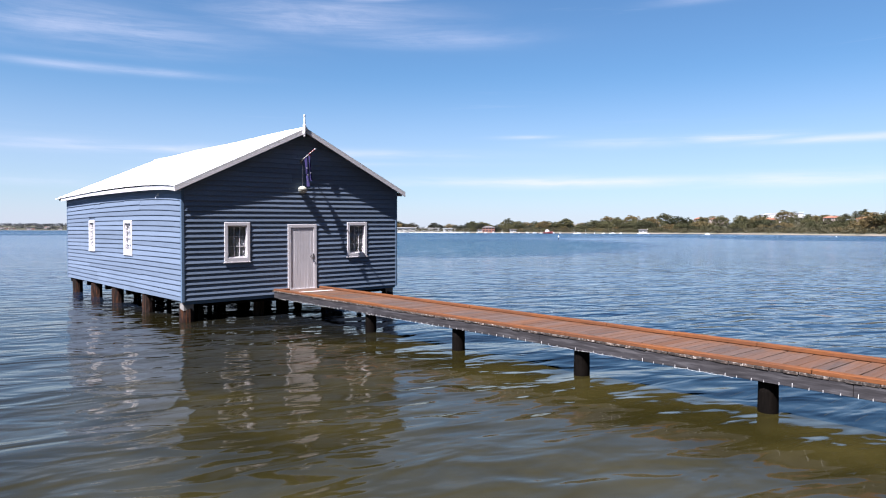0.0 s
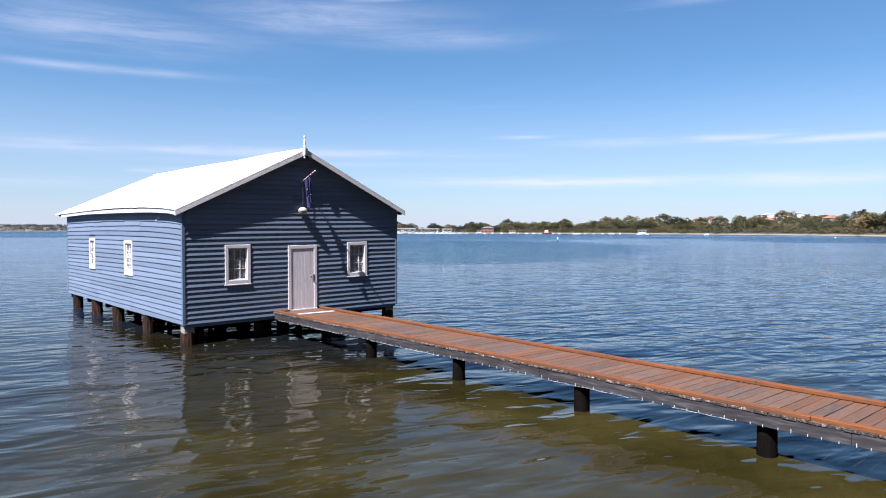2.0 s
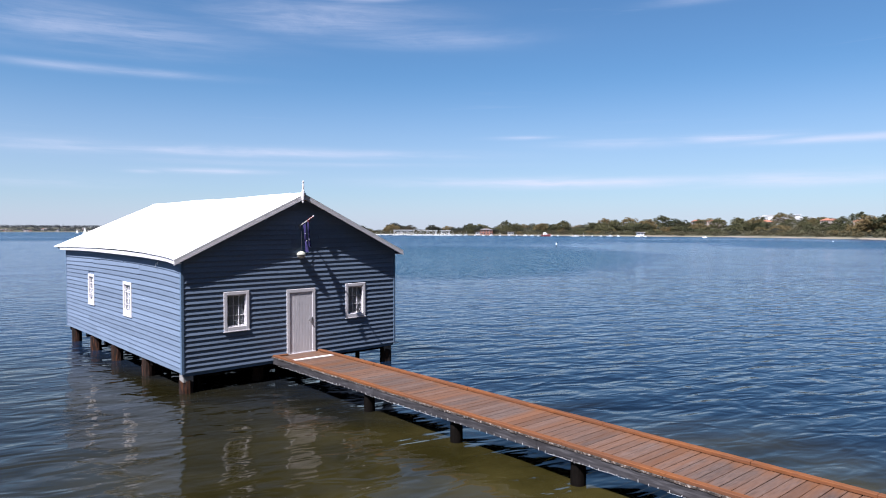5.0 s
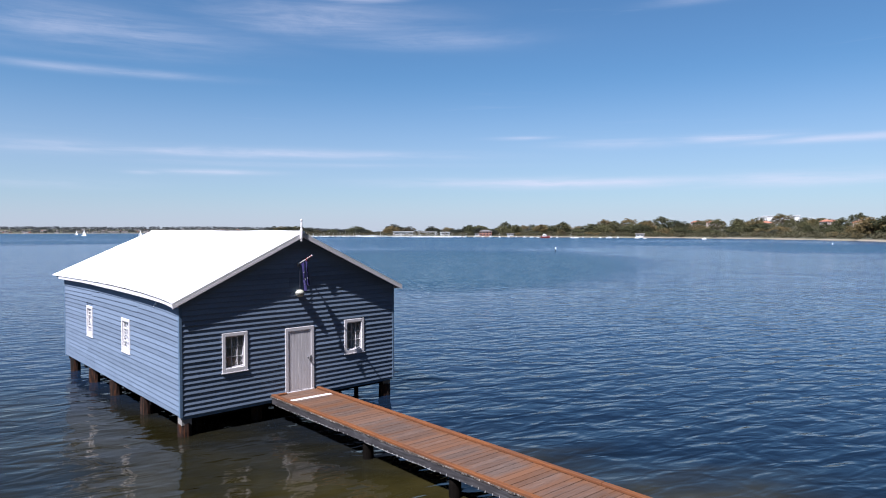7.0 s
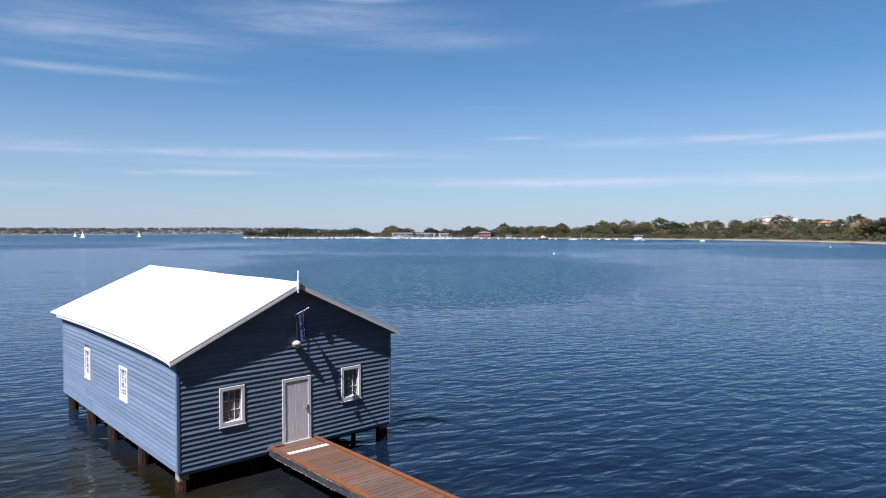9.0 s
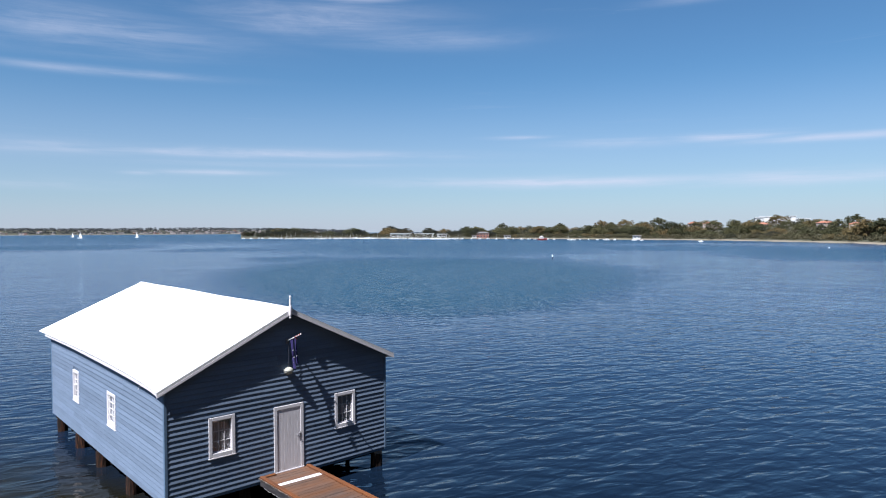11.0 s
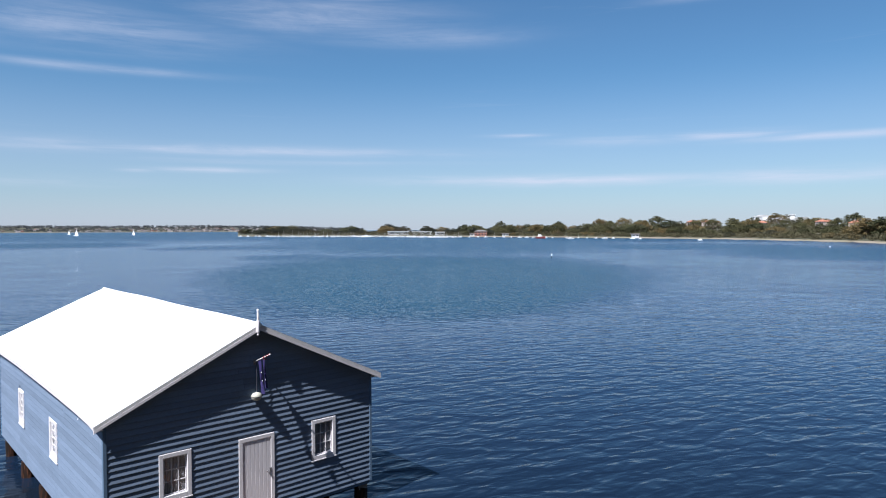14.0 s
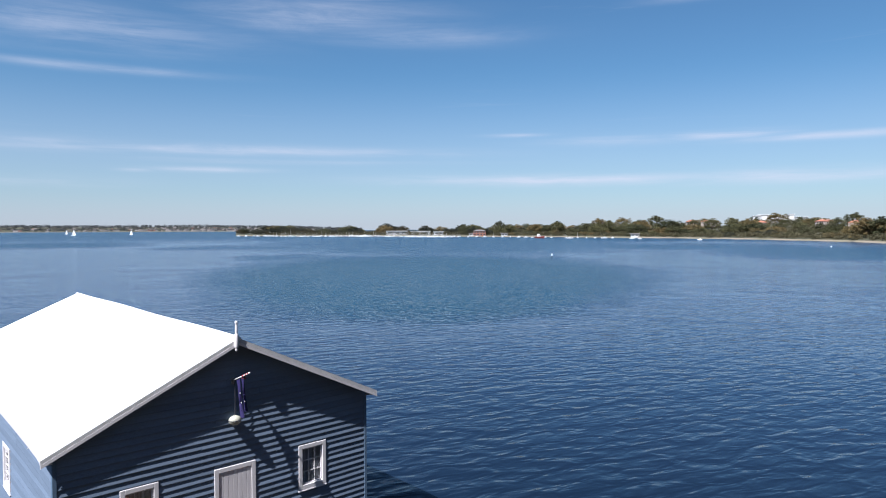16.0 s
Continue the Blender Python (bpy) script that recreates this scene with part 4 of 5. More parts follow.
        part("star", star, WHITE_PLASTIC, flag, "white star")

    centre = Vector((3.80, -0.125, 3.94))
    buoy = thing("float", centre, "pale round net float hung on a thin rope against the gable", "float")
    s, sides, rows = Shell(), 20, 12
    verts = []
    for r in range(rows + 1):
        a = math.pi * r / rows
        for k in range(sides):
            b = 2 * math.pi * k / sides
            verts.append((centre.x + 0.155 * math.sin(a) * math.cos(b), centre.y + 0.115 * math.sin(a) * math.sin(b), centre.z - 0.115 * math.cos(a) * (1 - 0.05 * math.cos(3 * b))))
    s.add(verts, [(r * sides + k, r * sides + (k + 1) % sides, (r + 1) * sides + (k + 1) % sides, (r + 1) * sides + k) for r in range(rows) for k in range(sides)])
    part("ball", s, FLOAT, buoy, "", True)
    part("seam", Shell().tube([(centre.x + 0.157 * math.cos(a), centre.y + 0.117 * math.sin(a), centre.z) for a in [math.pi * 2 * k / 24 for k in range(25)]], 0.008, 5), ROPE, buoy, "dark seam round the float")
    part("rope", Shell().tube([centre + Vector((0, 0, 0.11)), Vector((3.81, -0.125, 4.4)), base.lerp(tip, 0.13)], 0.008, 5), ROPE, buoy, "thin dark rope")


build_flag()


# ---- pier ----
NEAR_X, FAR_X, PIER_END, BEAM_LOW = 2.80, 4.52, -27.0, -0.215


def deck_z(y):
    return 0.757 + 0.0047 * y


pier = thing("pier", (3.66, -13.0, 0.0), "narrow timber pier with orange kerbs leading to the boathouse door", "pier")


def plank_mesh(seed):
    rng = random.Random(seed)
    w = 0.188
    s = Shell().box(NEAR_X + rng.uniform(0.0, 0.03) - 3.66, FAR_X - rng.uniform(0.0, 0.03) - 3.66, -w / 2, w / 2, -0.036, 0.0, 0.006)
    return s


def build_pier():
    planks = [mesh_of("plank", plank_mesh(k), DECK) for k in range(6)]
    white_plank = mesh_of("plank", plank_mesh(2), WHITE)
    ends = []
    for k in range(7):
        rng = random.Random(40 + k)
        s = Shell().box(-0.022, 0.02, -rng.uniform(0.09, 0.104), rng.uniform(0.09, 0.104), -0.030 + rng.uniform(-0.004, 0.012), 0.012, 0.006)
        ends.append(mesh_of("plank_end", s, END_GRAIN))
    rng = random.Random(8)
    deck = part("deck", Shell().box(NEAR_X + 0.02, NEAR_X + 0.16, PIER_END, -0.08, -0.145, -0.040, 0.005).box(FAR_X - 0.16, FAR_X - 0.02, PIER_END, -0.08, -0.145, -0.040, 0.005)
                .box(3.58, 3.72, PIER_END, -0.08, -0.145, -0.040, 0.005).warp(lambda x, y, z: (x, y, z + deck_z(y))), BEAM, pier, "weathered plank deck")
    count = int((-0.06 - PIER_END) / 0.2)
    for i in range(count):
        y = -0.16 - i * 0.2
        ob = new("plank", white_plank if i == 4 else planks[rng.randrange(6)])
        if i == 4:
            tagged(ob, "white painted plank")
        ob.parent = deck
        ob.matrix_basis = pose(3.66, y, deck_z(y) + rng.uniform(-0.003, 0.003), rng.uniform(-0.4, 0.4), 0, rng.uniform(-0.35, 0.35))
        if y > -21:
            end = new("plank_end", ends[rng.randrange(7)])
            end.parent = deck
            end.matrix_basis = pose(NEAR_X - 0.012 + rng.uniform(-0.008, 0.006), y, deck_z(y) - 0.002, rng.uniform(-3, 3))
    # kerbs, in lengths
    for x in (NEAR_X + 0.045, FAR_X - 0.055):
        at = -0.10
        while at > PIER_END:
            end = max(PIER_END, at - rng.uniform(2.6, 4.4))
            s, cuts = Shell(), 2
            for k in range(cuts):   # a bar in short lengths, worn and a little crooked
                p, q = at + (end + 0.006 - at) * k / cuts, at + (end + 0.006 - at) * (k + 1) / cuts
                s.box(x - 0.062 + rng.uniform(-0.004, 0.004), x + 0.062 + rng.uniform(-0.005, 0.004), q, p, 0.003, 0.070 + rng.uniform(-0.007, 0.003), 0.009)
            sway, lift = rng.uniform(-0.006, 0.006), rng.uniform(0.0, 0.006)
            s.warp(lambda a, b, c: (a + sway * math.sin(b * 1.1), b, c + deck_z(b) + lift * 0.5))
            part("kerb", s, KERB, pier, "orange oiled timber kerb")
            at = end
    part("end_kerb", Shell().box(NEAR_X + 0.11, 3.30, -0.20, -0.08, 0.004, 0.05, 0.008).warp(lambda a, b, c: (a, b, c + deck_z(b))), KERB, pier)
    # long side beams under the plank ends
    for x in (NEAR_X - 0.022, FAR_X - 0.055):
        at = -0.15
        while at > PIER_END:
            end = max(PIER_END, at - 5.4)
            s = Shell().box(x, x + 0.075, end + 0.005, at, BEAM_LOW, -0.034, 0.006).warp(lambda a, b, c: (a, b, c + deck_z(b)))
            part("side_beam", s, BEAM, pier, "grey weathered side beam")
            at = end
    for i in range(7):
        y = -5.05 - 3.37 * i
        r = 0.145
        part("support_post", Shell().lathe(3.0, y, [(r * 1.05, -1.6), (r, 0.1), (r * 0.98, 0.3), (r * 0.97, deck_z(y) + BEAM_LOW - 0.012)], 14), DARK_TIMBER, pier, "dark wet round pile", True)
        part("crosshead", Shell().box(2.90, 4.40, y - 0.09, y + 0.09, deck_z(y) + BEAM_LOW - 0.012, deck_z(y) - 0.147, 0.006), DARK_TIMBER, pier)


build_pier()


def build_light_string():
    """Clips of a string of small lamps along the lower edge of the near beam."""
    string = thing("light_string", (NEAR_X - 0.02, -12.0, 0.45), "white lamp string clipped under the timber pier's edge", "light string")
    clips = []
    for k in range(4):
        rng = random.Random(70 + k)
        clips.append(mesh_of("clip", Shell().box(-0.008, 0.0, -0.0035, 0.0035, -0.004, rng.uniform(0.035, 0.06), 0.001), WHITE_PLASTIC))
    rng = random.Random(11)
    for i in range(92):
        y = -1.6 - i * 0.2 + rng.uniform(-0.02, 0.02)
        ob = new("clip", clips[rng.randrange(4)])
        ob.parent = string
        ob.matrix_parent_inverse = Matrix.Translation(-string.location)
        ob.matrix_basis = pose(NEAR_X - 0.023, y, deck_z(y) + BEAM_LOW, 0, 0, rng.uniform(-8, 8)) @ Matrix.Diagonal((1, 1, rng.uniform(0.3, 1.0), 1))
    for a, b in ((-0.4, -3.9), (-5.2, -8.0), (-11.2, -12.95), (-13.75, -14.75)):
        points = [(NEAR_X - 0.031, a + (b - a) * k / 16, deck_z(a + (b - a) * k / 16) + BEAM_LOW - 0.003 - 0.004 * math.sin(k * 1.3)) for k in range(17)]
        part("cable", Shell().tube(points, 0.002, 6), WHITE_PLASTIC, string, "white cable")


build_light_string()


# ---- far shores ----
HOME = Vector((-7.0, -19.6, 0.0))
# bearing in degrees from +y towards +x, distance to the water's edge, and the height of the land behind
SHORE = [(24.9, 900, 1.2), (27.3, 860, 1.6), (32, 830, 1.6), (37.4, 785, 2), (43.5, 725, 3), (51.5, 655, 4.5), (59.6, 585, 7), (64.6, 545, 10), (68.5, 498, 11),
         (71.5, 468, 8), (74.5, 425, 6), (82, 360, 6)]
FAR_SHORE = [(0, 3000, 20), (8, 2950, 22), (16, 2900, 20), (22, 2850, 22), (27, 2800, 18), (31, 2780, 13), (34.6, 2750, 3)]


def along(table, bearing, column):
    return float(np.interp(bearing, [row[0] for row in table], [row[column] for row in table]))


def spot(bearing, distance):
    a = radians(bearing)
    return HOME + Vector((math.sin(a), math.cos(a), 0)) * distance


def land_z(table, bearing, inland, depth=320.0):
    u = min(max((inland - 25) / depth, 0.0), 1.0)
    return min(1.4, -0.4 + inland * 0.09) + along(table, bearing, 2) * u * u * (3 - 2 * u)


def build_land(table, first, last, step, label, depth=320.0):
    steps = [0, 6, 14, 26, 60, 120, 200, 345, 600, 900]
    bearings = [first + (last - first) * i / step for i in range(step + 1)]
    ground, sand = Shell(), Shell()
    for shell, lines in ((sand, steps[:3]), (ground, steps[2:])):
        verts = []
        for b in bearings:
            wobble = 6 * math.sin(b * 2.1) + 4 * math.sin(b * 5.3)
            for q in lines:
                p = spot(b, along(table, b, 1) + wobble + q)
                verts.append((p.x, p.y, land_z(table, b, q, depth)))
        n = len(lines)
        shell.add(verts, [(i * n + k, i * n + k + 1, (i + 1) * n + k + 1, (i + 1) * n + k) for i in range(step) for k in range(n - 1)])
        shell.f = [tuple(reversed(face)) for face in shell.f]
    land = part("ground", ground, GRASS, None, label, True)
    tagged(land, category="ground", kind="structure")
    beach = part("beach", sand, SAND, None, "narrow strip of pale sand along the far shore", True)
    tagged(beach, category="beach", kind="structure")


build_land(SHORE, 24.9, 82, 90, "dry grassy bank rising behind the river beach")
build_land(FAR_SHORE, 0, 34.6, 30, "low hill of the distant opposite shore", 700.0)


# ---- trees ----
def make_tree(seed, height, spread, trunk_share, clumps, flat, leaves=None):
    """A tapered trunk with limbs, and a crown of many small leaves in uneven clumps. It stands at the origin."""
    rng = random.Random(seed)
    tree = thing("tree", (0, 0, 0), "leafy olive green tree on the far river bank", "tree", "trees on the far bank")
    wood = Shell()
    lean = Vector((rng.uniform(-0.06, 0.06), rng.uniform(-0.06, 0.06), 1)) * height
    r = height * 0.025
    fork = lean * trunk_share
    wood.tube([Vector((0, 0, -0.6)), fork * 0.5, fork, lean * 0.8], [r * 1.25, r, r * 0.75, r * 0.2], 6)
    heads = []
    for k in range(6):
        a = k * 1.05 + rng.uniform(-0.3, 0.3)
        out = Vector((math.cos(a), math.sin(a), 0)) * spread * rng.uniform(0.45, 0.85)
        end = lean * rng.uniform(trunk_share + 0.15, 0.85) + out
        start = lean * rng.uniform(trunk_share * 0.75, trunk_share + 0.1)
        wood.tube([start, start.lerp(end, 0.5) + Vector((0, 0, height * 0.03)), end], [r * 0.55, r * 0.35, r * 0.12], 5)
        heads.append(end)
    heads.append(lean * 0.85)
    part("trunk", wood, BARK, tree)
    crown = Shell()
    for c in range(clumps):
        if c < len(heads) * 2:
            centre = heads[c % len(heads)] + Vector([rng.gauss(0, spread * 0.14) for _ in range(3)])
        else:
            a, q = rng.uniform(0, 6.283), math.sqrt(rng.random())
            top = height * (1 - flat * q * q * 0.5)
            low = height * (trunk_share + 0.08)
            h = low + (top - low) * rng.random() ** 0.7
            centre = Vector((math.cos(a) * spread * q, math.sin(a) * spread * q, h)) + lean * 0.02
        size = spread * rng.uniform(0.16, 0.30)
        for _ in range(44):
            p = centre + Vector([rng.gauss(0, 1) for _ in range(3)]).normalized() * size * rng.random() ** 0.4
            if p.z > height:
                p.z = height - rng.uniform(0, 0.5)
            u = Vector([rng.gauss(0, 1) for _ in range(3)]).normalized()
            w = u.cross(Vector([rng.gauss(0, 1) for _ in range(3)])).normalized()
            e = rng.uniform(0.20, 0.44) * (0.6 + height / 30)
            crown.add([p - u * e, p + w * e * 0.55, p + u * e, p - w * e * 0.55], [(0, 1, 2, 3)])
    part("crown", crown, leaves or LEAF, tree)
    return tree


def place_trees():
    kinds = [make_tree(s, h, w, ts, c, fl) for s, h, w, ts, c, fl in (
        (1, 13, 5.4, 0.08, 90, 0.75), (2, 15, 5.8, 0.10, 96, 0.7), (3, 11, 6.0, 0.03, 84, 0.9), (4, 17, 6.0, 0.14, 96, 0.8),
        (5, 9, 5.0, 0.02, 66, 0.9), (6, 14, 6.8, 0.10, 104, 0.9), (7, 7, 4.6, 0.01, 54, 0.8))]
    kinds += [make_tree(8, 14, 6.2, 0.08, 96, 0.8, LEAF_DARK), make_tree(9, 12, 5.6, 0.05, 84, 0.9, LEAF_DARK)]
    rng = random.Random(17)
    spots = []
    for inland, gap, pick, size in ((26, 1.0, (4, 6, 2, 8, 4), (0.45, 0.95)), (62, 0.92, (2, 4, 0, 5, 8), (0.6, 1.05)), (108, 0.92, (0, 1, 5, 2, 7), (0.6, 1.1)), (158, 0.95, (0, 1, 3, 5, 7), (0.65, 1.1)),
                                    (220, 1.0, (1, 3, 5, 8), (0.7, 1.1))):
        b = 43.3 + rng.uniform(0, 0.4)
        while b < 77:
            spots.append((b, inland + rng.uniform(-10, 12), pick[rng.randrange(len(pick))], rng.uniform(*size)))
            b += gap * rng.uniform(0.6, 1.5) * (1 if b < 60 else 1.15)
    # tall single crowns that stand over the rest
    for b, inland, k, size in ((51.2, 70, 3, 0.9), (53.6, 90, 1, 0.95), (57.6, 60, 5, 1.0), (58.0, 80, 3, 0.95), (66.2, 120, 1, 0.85), (71.6, 150, 3, 0.85),
                               (73.4, 60, 1, 0.98), (74.2, 70, 3, 0.95), (75.2, 80, 5, 1.0), (67.75, 230, 3, 1.15), (69.4, 230, 5, 1.0), (66.2, 230, 0, 1.0),
                               (47.4, 60, 3, 0.85), (49.4, 80, 3, 0.9), (55.5, 70, 3, 0.95), (60.1, 90, 3, 0.9), (44.3, 50, 7, 0.95), (45.6, 60, 8, 1.0), (70.4, 240, 1, 1.0)):
        spots.append((b, inland, k, size))
    # clumps behind the marina
    for first, last, number, tall in ((25.2, 27.0, 6, 0.75), (27.0, 30.2, 20, 1.0), (30.2, 33.6, 18, 0.6), (33.9, 34.5, 5, 1.1), (34.8, 36.5, 9, 0.55), (36.6, 37.3, 6, 1.15), (37.9, 38.8, 4, 0.95),
                                      (39.2, 40.2, 3, 0.6), (40.2, 40.9, 4, 1.0), (41.0, 43.2, 7, 0.8)):
        for k in range(number):
            spots.append((rng.uniform(first, last), rng.uniform(60, 160), (7, 8, 7, 8, 5)[k % 5], tall * rng.uniform(0.8, 1.1)))
    used = set()
    for b, inland, k, size in spots:
        if inland > 40 and 66.6 < b < 70.4:
            size *= 0.9
        p = spot(b, along(SHORE, b, 1) + inland)
        z = land_z(SHORE, b, inland) - 0.3
        size *= 1.14 if b < 43.3 else 0.93 if b < 72.5 else 1.0
        m = pose(p.x, p.y, z, 0, 0, rng.uniform(0, 360)) @ Matrix.Diagonal((size * rng.uniform(1.1, 1.65), size * rng.uniform(1.1, 1.65), size * rng.uniform(0.85, 1.12), 1))
        if k in used:
            copy_thing(kinds[k], m)
        else:
            kinds[k].matrix_basis = m
            used.add(k)


place_trees()


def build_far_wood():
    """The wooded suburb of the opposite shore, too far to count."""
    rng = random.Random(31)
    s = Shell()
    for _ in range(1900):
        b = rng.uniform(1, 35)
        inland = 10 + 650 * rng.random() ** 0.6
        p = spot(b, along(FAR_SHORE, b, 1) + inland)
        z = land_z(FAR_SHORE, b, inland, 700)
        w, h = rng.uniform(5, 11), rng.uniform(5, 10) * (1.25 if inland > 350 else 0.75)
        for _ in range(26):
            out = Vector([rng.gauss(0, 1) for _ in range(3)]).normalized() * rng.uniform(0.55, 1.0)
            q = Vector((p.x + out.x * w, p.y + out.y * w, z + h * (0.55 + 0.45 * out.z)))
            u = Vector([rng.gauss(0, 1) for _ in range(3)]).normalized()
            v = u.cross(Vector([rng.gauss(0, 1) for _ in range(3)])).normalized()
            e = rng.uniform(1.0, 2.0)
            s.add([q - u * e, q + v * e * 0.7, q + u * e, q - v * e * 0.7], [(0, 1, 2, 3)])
    tagged(part("far_trees", s, LEAF_HAZED, None, "trees covering the distant shore, haze mixed into their grey green"), category="trees", kind="stuff")


build_far_wood()


def build_undergrowth():
    """Low bushes between the beach and the trees."""
    rng, s = random.Random(53), Shell()
    for first, last, number, tall in ((43.5, 77, 520, 3.2), (27.0, 43.5, 260, 3.6), (43.5, 77, 330, 5.2)):
        for _ in range(number):
            b, inland = rng.uniform(first, last), 15 + 60 * rng.random() ** 1.6 if tall < 4 else rng.uniform(70, 210)
            p = spot(b, along(SHORE, b, 1) + inland)
            z = land_z(SHORE, b, inland)
            w, h = rng.uniform(1.5, 4) * max(1, tall / 4), tall * rng.uniform(0.5, 1.2)
            for _ in range(54):
                q = Vector((p.x + rng.gauss(0, 0.5) * w, p.y + rng.gauss(0, 0.5) * w, z + h * rng.uniform(0.0, 1)))
                u = Vector([rng.gauss(0, 1) for _ in range(3)]).normalized()
                v = u.cross(Vector([rng.gauss(0, 1) for _ in range(3)])).normalized()
                e = rng.uniform(0.2, 0.5) * max(1, tall / 4)
                s.add([q - u * e, q + v * e * 0.7, q + u * e, q - v * e * 0.7], [(0, 1, 2, 3)])
    tagged(part("bushes", s, LEAF_BUSH, None, "low olive bushes along the top of the far beach"), category="bushes", kind="stuff")


build_undergrowth()


def build_shade_bank():
    """A steep wooded bank behind the camera, where the pier comes from. Unseen; added to block sky light from the front
    wall.
    """
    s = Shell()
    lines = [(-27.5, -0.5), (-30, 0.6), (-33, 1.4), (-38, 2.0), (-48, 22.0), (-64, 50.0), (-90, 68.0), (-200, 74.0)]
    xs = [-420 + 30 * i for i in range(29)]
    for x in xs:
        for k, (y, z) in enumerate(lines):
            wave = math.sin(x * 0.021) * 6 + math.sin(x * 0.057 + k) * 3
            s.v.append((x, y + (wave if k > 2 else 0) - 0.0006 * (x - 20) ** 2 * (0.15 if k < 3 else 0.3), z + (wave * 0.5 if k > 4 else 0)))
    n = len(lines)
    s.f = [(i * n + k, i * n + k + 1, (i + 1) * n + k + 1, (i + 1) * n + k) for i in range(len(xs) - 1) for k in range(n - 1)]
    tagged(part("ground", s, SHADE_BANK, None, "unseen steep bank at the pier's landward end, added to block sky light", True), category="ground", kind="structure")
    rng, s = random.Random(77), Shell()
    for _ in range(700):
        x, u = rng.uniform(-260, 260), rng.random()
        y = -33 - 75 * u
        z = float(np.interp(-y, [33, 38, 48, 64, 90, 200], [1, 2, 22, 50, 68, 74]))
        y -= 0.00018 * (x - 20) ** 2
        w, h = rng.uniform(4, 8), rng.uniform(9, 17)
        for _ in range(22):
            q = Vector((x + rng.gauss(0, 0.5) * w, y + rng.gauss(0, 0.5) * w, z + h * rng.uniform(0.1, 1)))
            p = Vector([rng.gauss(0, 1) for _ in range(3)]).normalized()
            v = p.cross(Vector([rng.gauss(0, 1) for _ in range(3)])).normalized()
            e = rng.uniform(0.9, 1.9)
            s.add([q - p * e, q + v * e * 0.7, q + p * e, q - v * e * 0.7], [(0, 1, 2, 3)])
    tagged(part("bank_trees", s, LEAF_SHADE_BANK, None, "unseen dense dark green trees added on the bank to block sky light"), category="trees", kind="stuff")


build_shade_bank()


# ---- houses and buildings ----
def make_house(wide, deep, tall, wall, roof, label, bays=3, sills=True):
    """A hipped house at the origin with windows in its front and ends."""
    h = thing("house", (0, 0, 0), label, "house", "houses on the far shore")
    part("wall", Shell().box(-wide / 2, wide / 2, -deep / 2, deep / 2, -2, tall, 0.05), wall, h)
    e, rise = 0.7, min(wide, deep) * 0.24
    x, y, r = wide / 2 + e, deep / 2 + e, max(wide - deep, 0.5) / 2
    verts = [(-x, -y, tall), (x, -y, tall), (x, y, tall), (-x, y, tall), (-r, 0, tall + rise), (r, 0, tall + rise), (-x, -y, tall - 0.25), (x, -y, tall - 0.25), (x, y, tall - 0.25), (-x, y, tall - 0.25)]
    part("roof", Shell().add(verts, [(0, 1, 5, 4), (1, 2, 5), (2, 3, 4, 5), (3, 0, 4), (6, 7, 1, 0), (7, 8, 2, 1), (8, 9, 3, 2), (9, 6, 0, 3), (9, 8, 7, 6)]), roof, h)
    part("chimney", Shell().box(-0.4, 0.4, 0.8, 1.6, tall, tall + rise + 0.9, 0.04), wall, h)
    storeys = 2 if tall > 4.5 else 1
    for k in range(storeys):
        for i in range(bays):
            cx, cz = -wide / 2 + wide * (i + 0.5) / bays, tall / storeys * (k + 0.5)
            w = part("window", Shell().box(cx - 0.9, cx + 0.9, -deep / 2 - 0.06, -deep / 2 + 0.05, cz - 0.75, cz + 0.75, 0.02), PANE_DARK, h)
            if sills:
                part("sill", Shell().box(cx - 1.0, cx + 1.0, -deep / 2 - 0.12, -deep / 2, cz - 0.87, cz - 0.76), WHITE, w)
    return h


def facing(bearing, distance, z, turn=0.0):
    p = spot(bearing, distance)
    return pose(p.x, p.y, z, 0, 0, -bearing + turn)


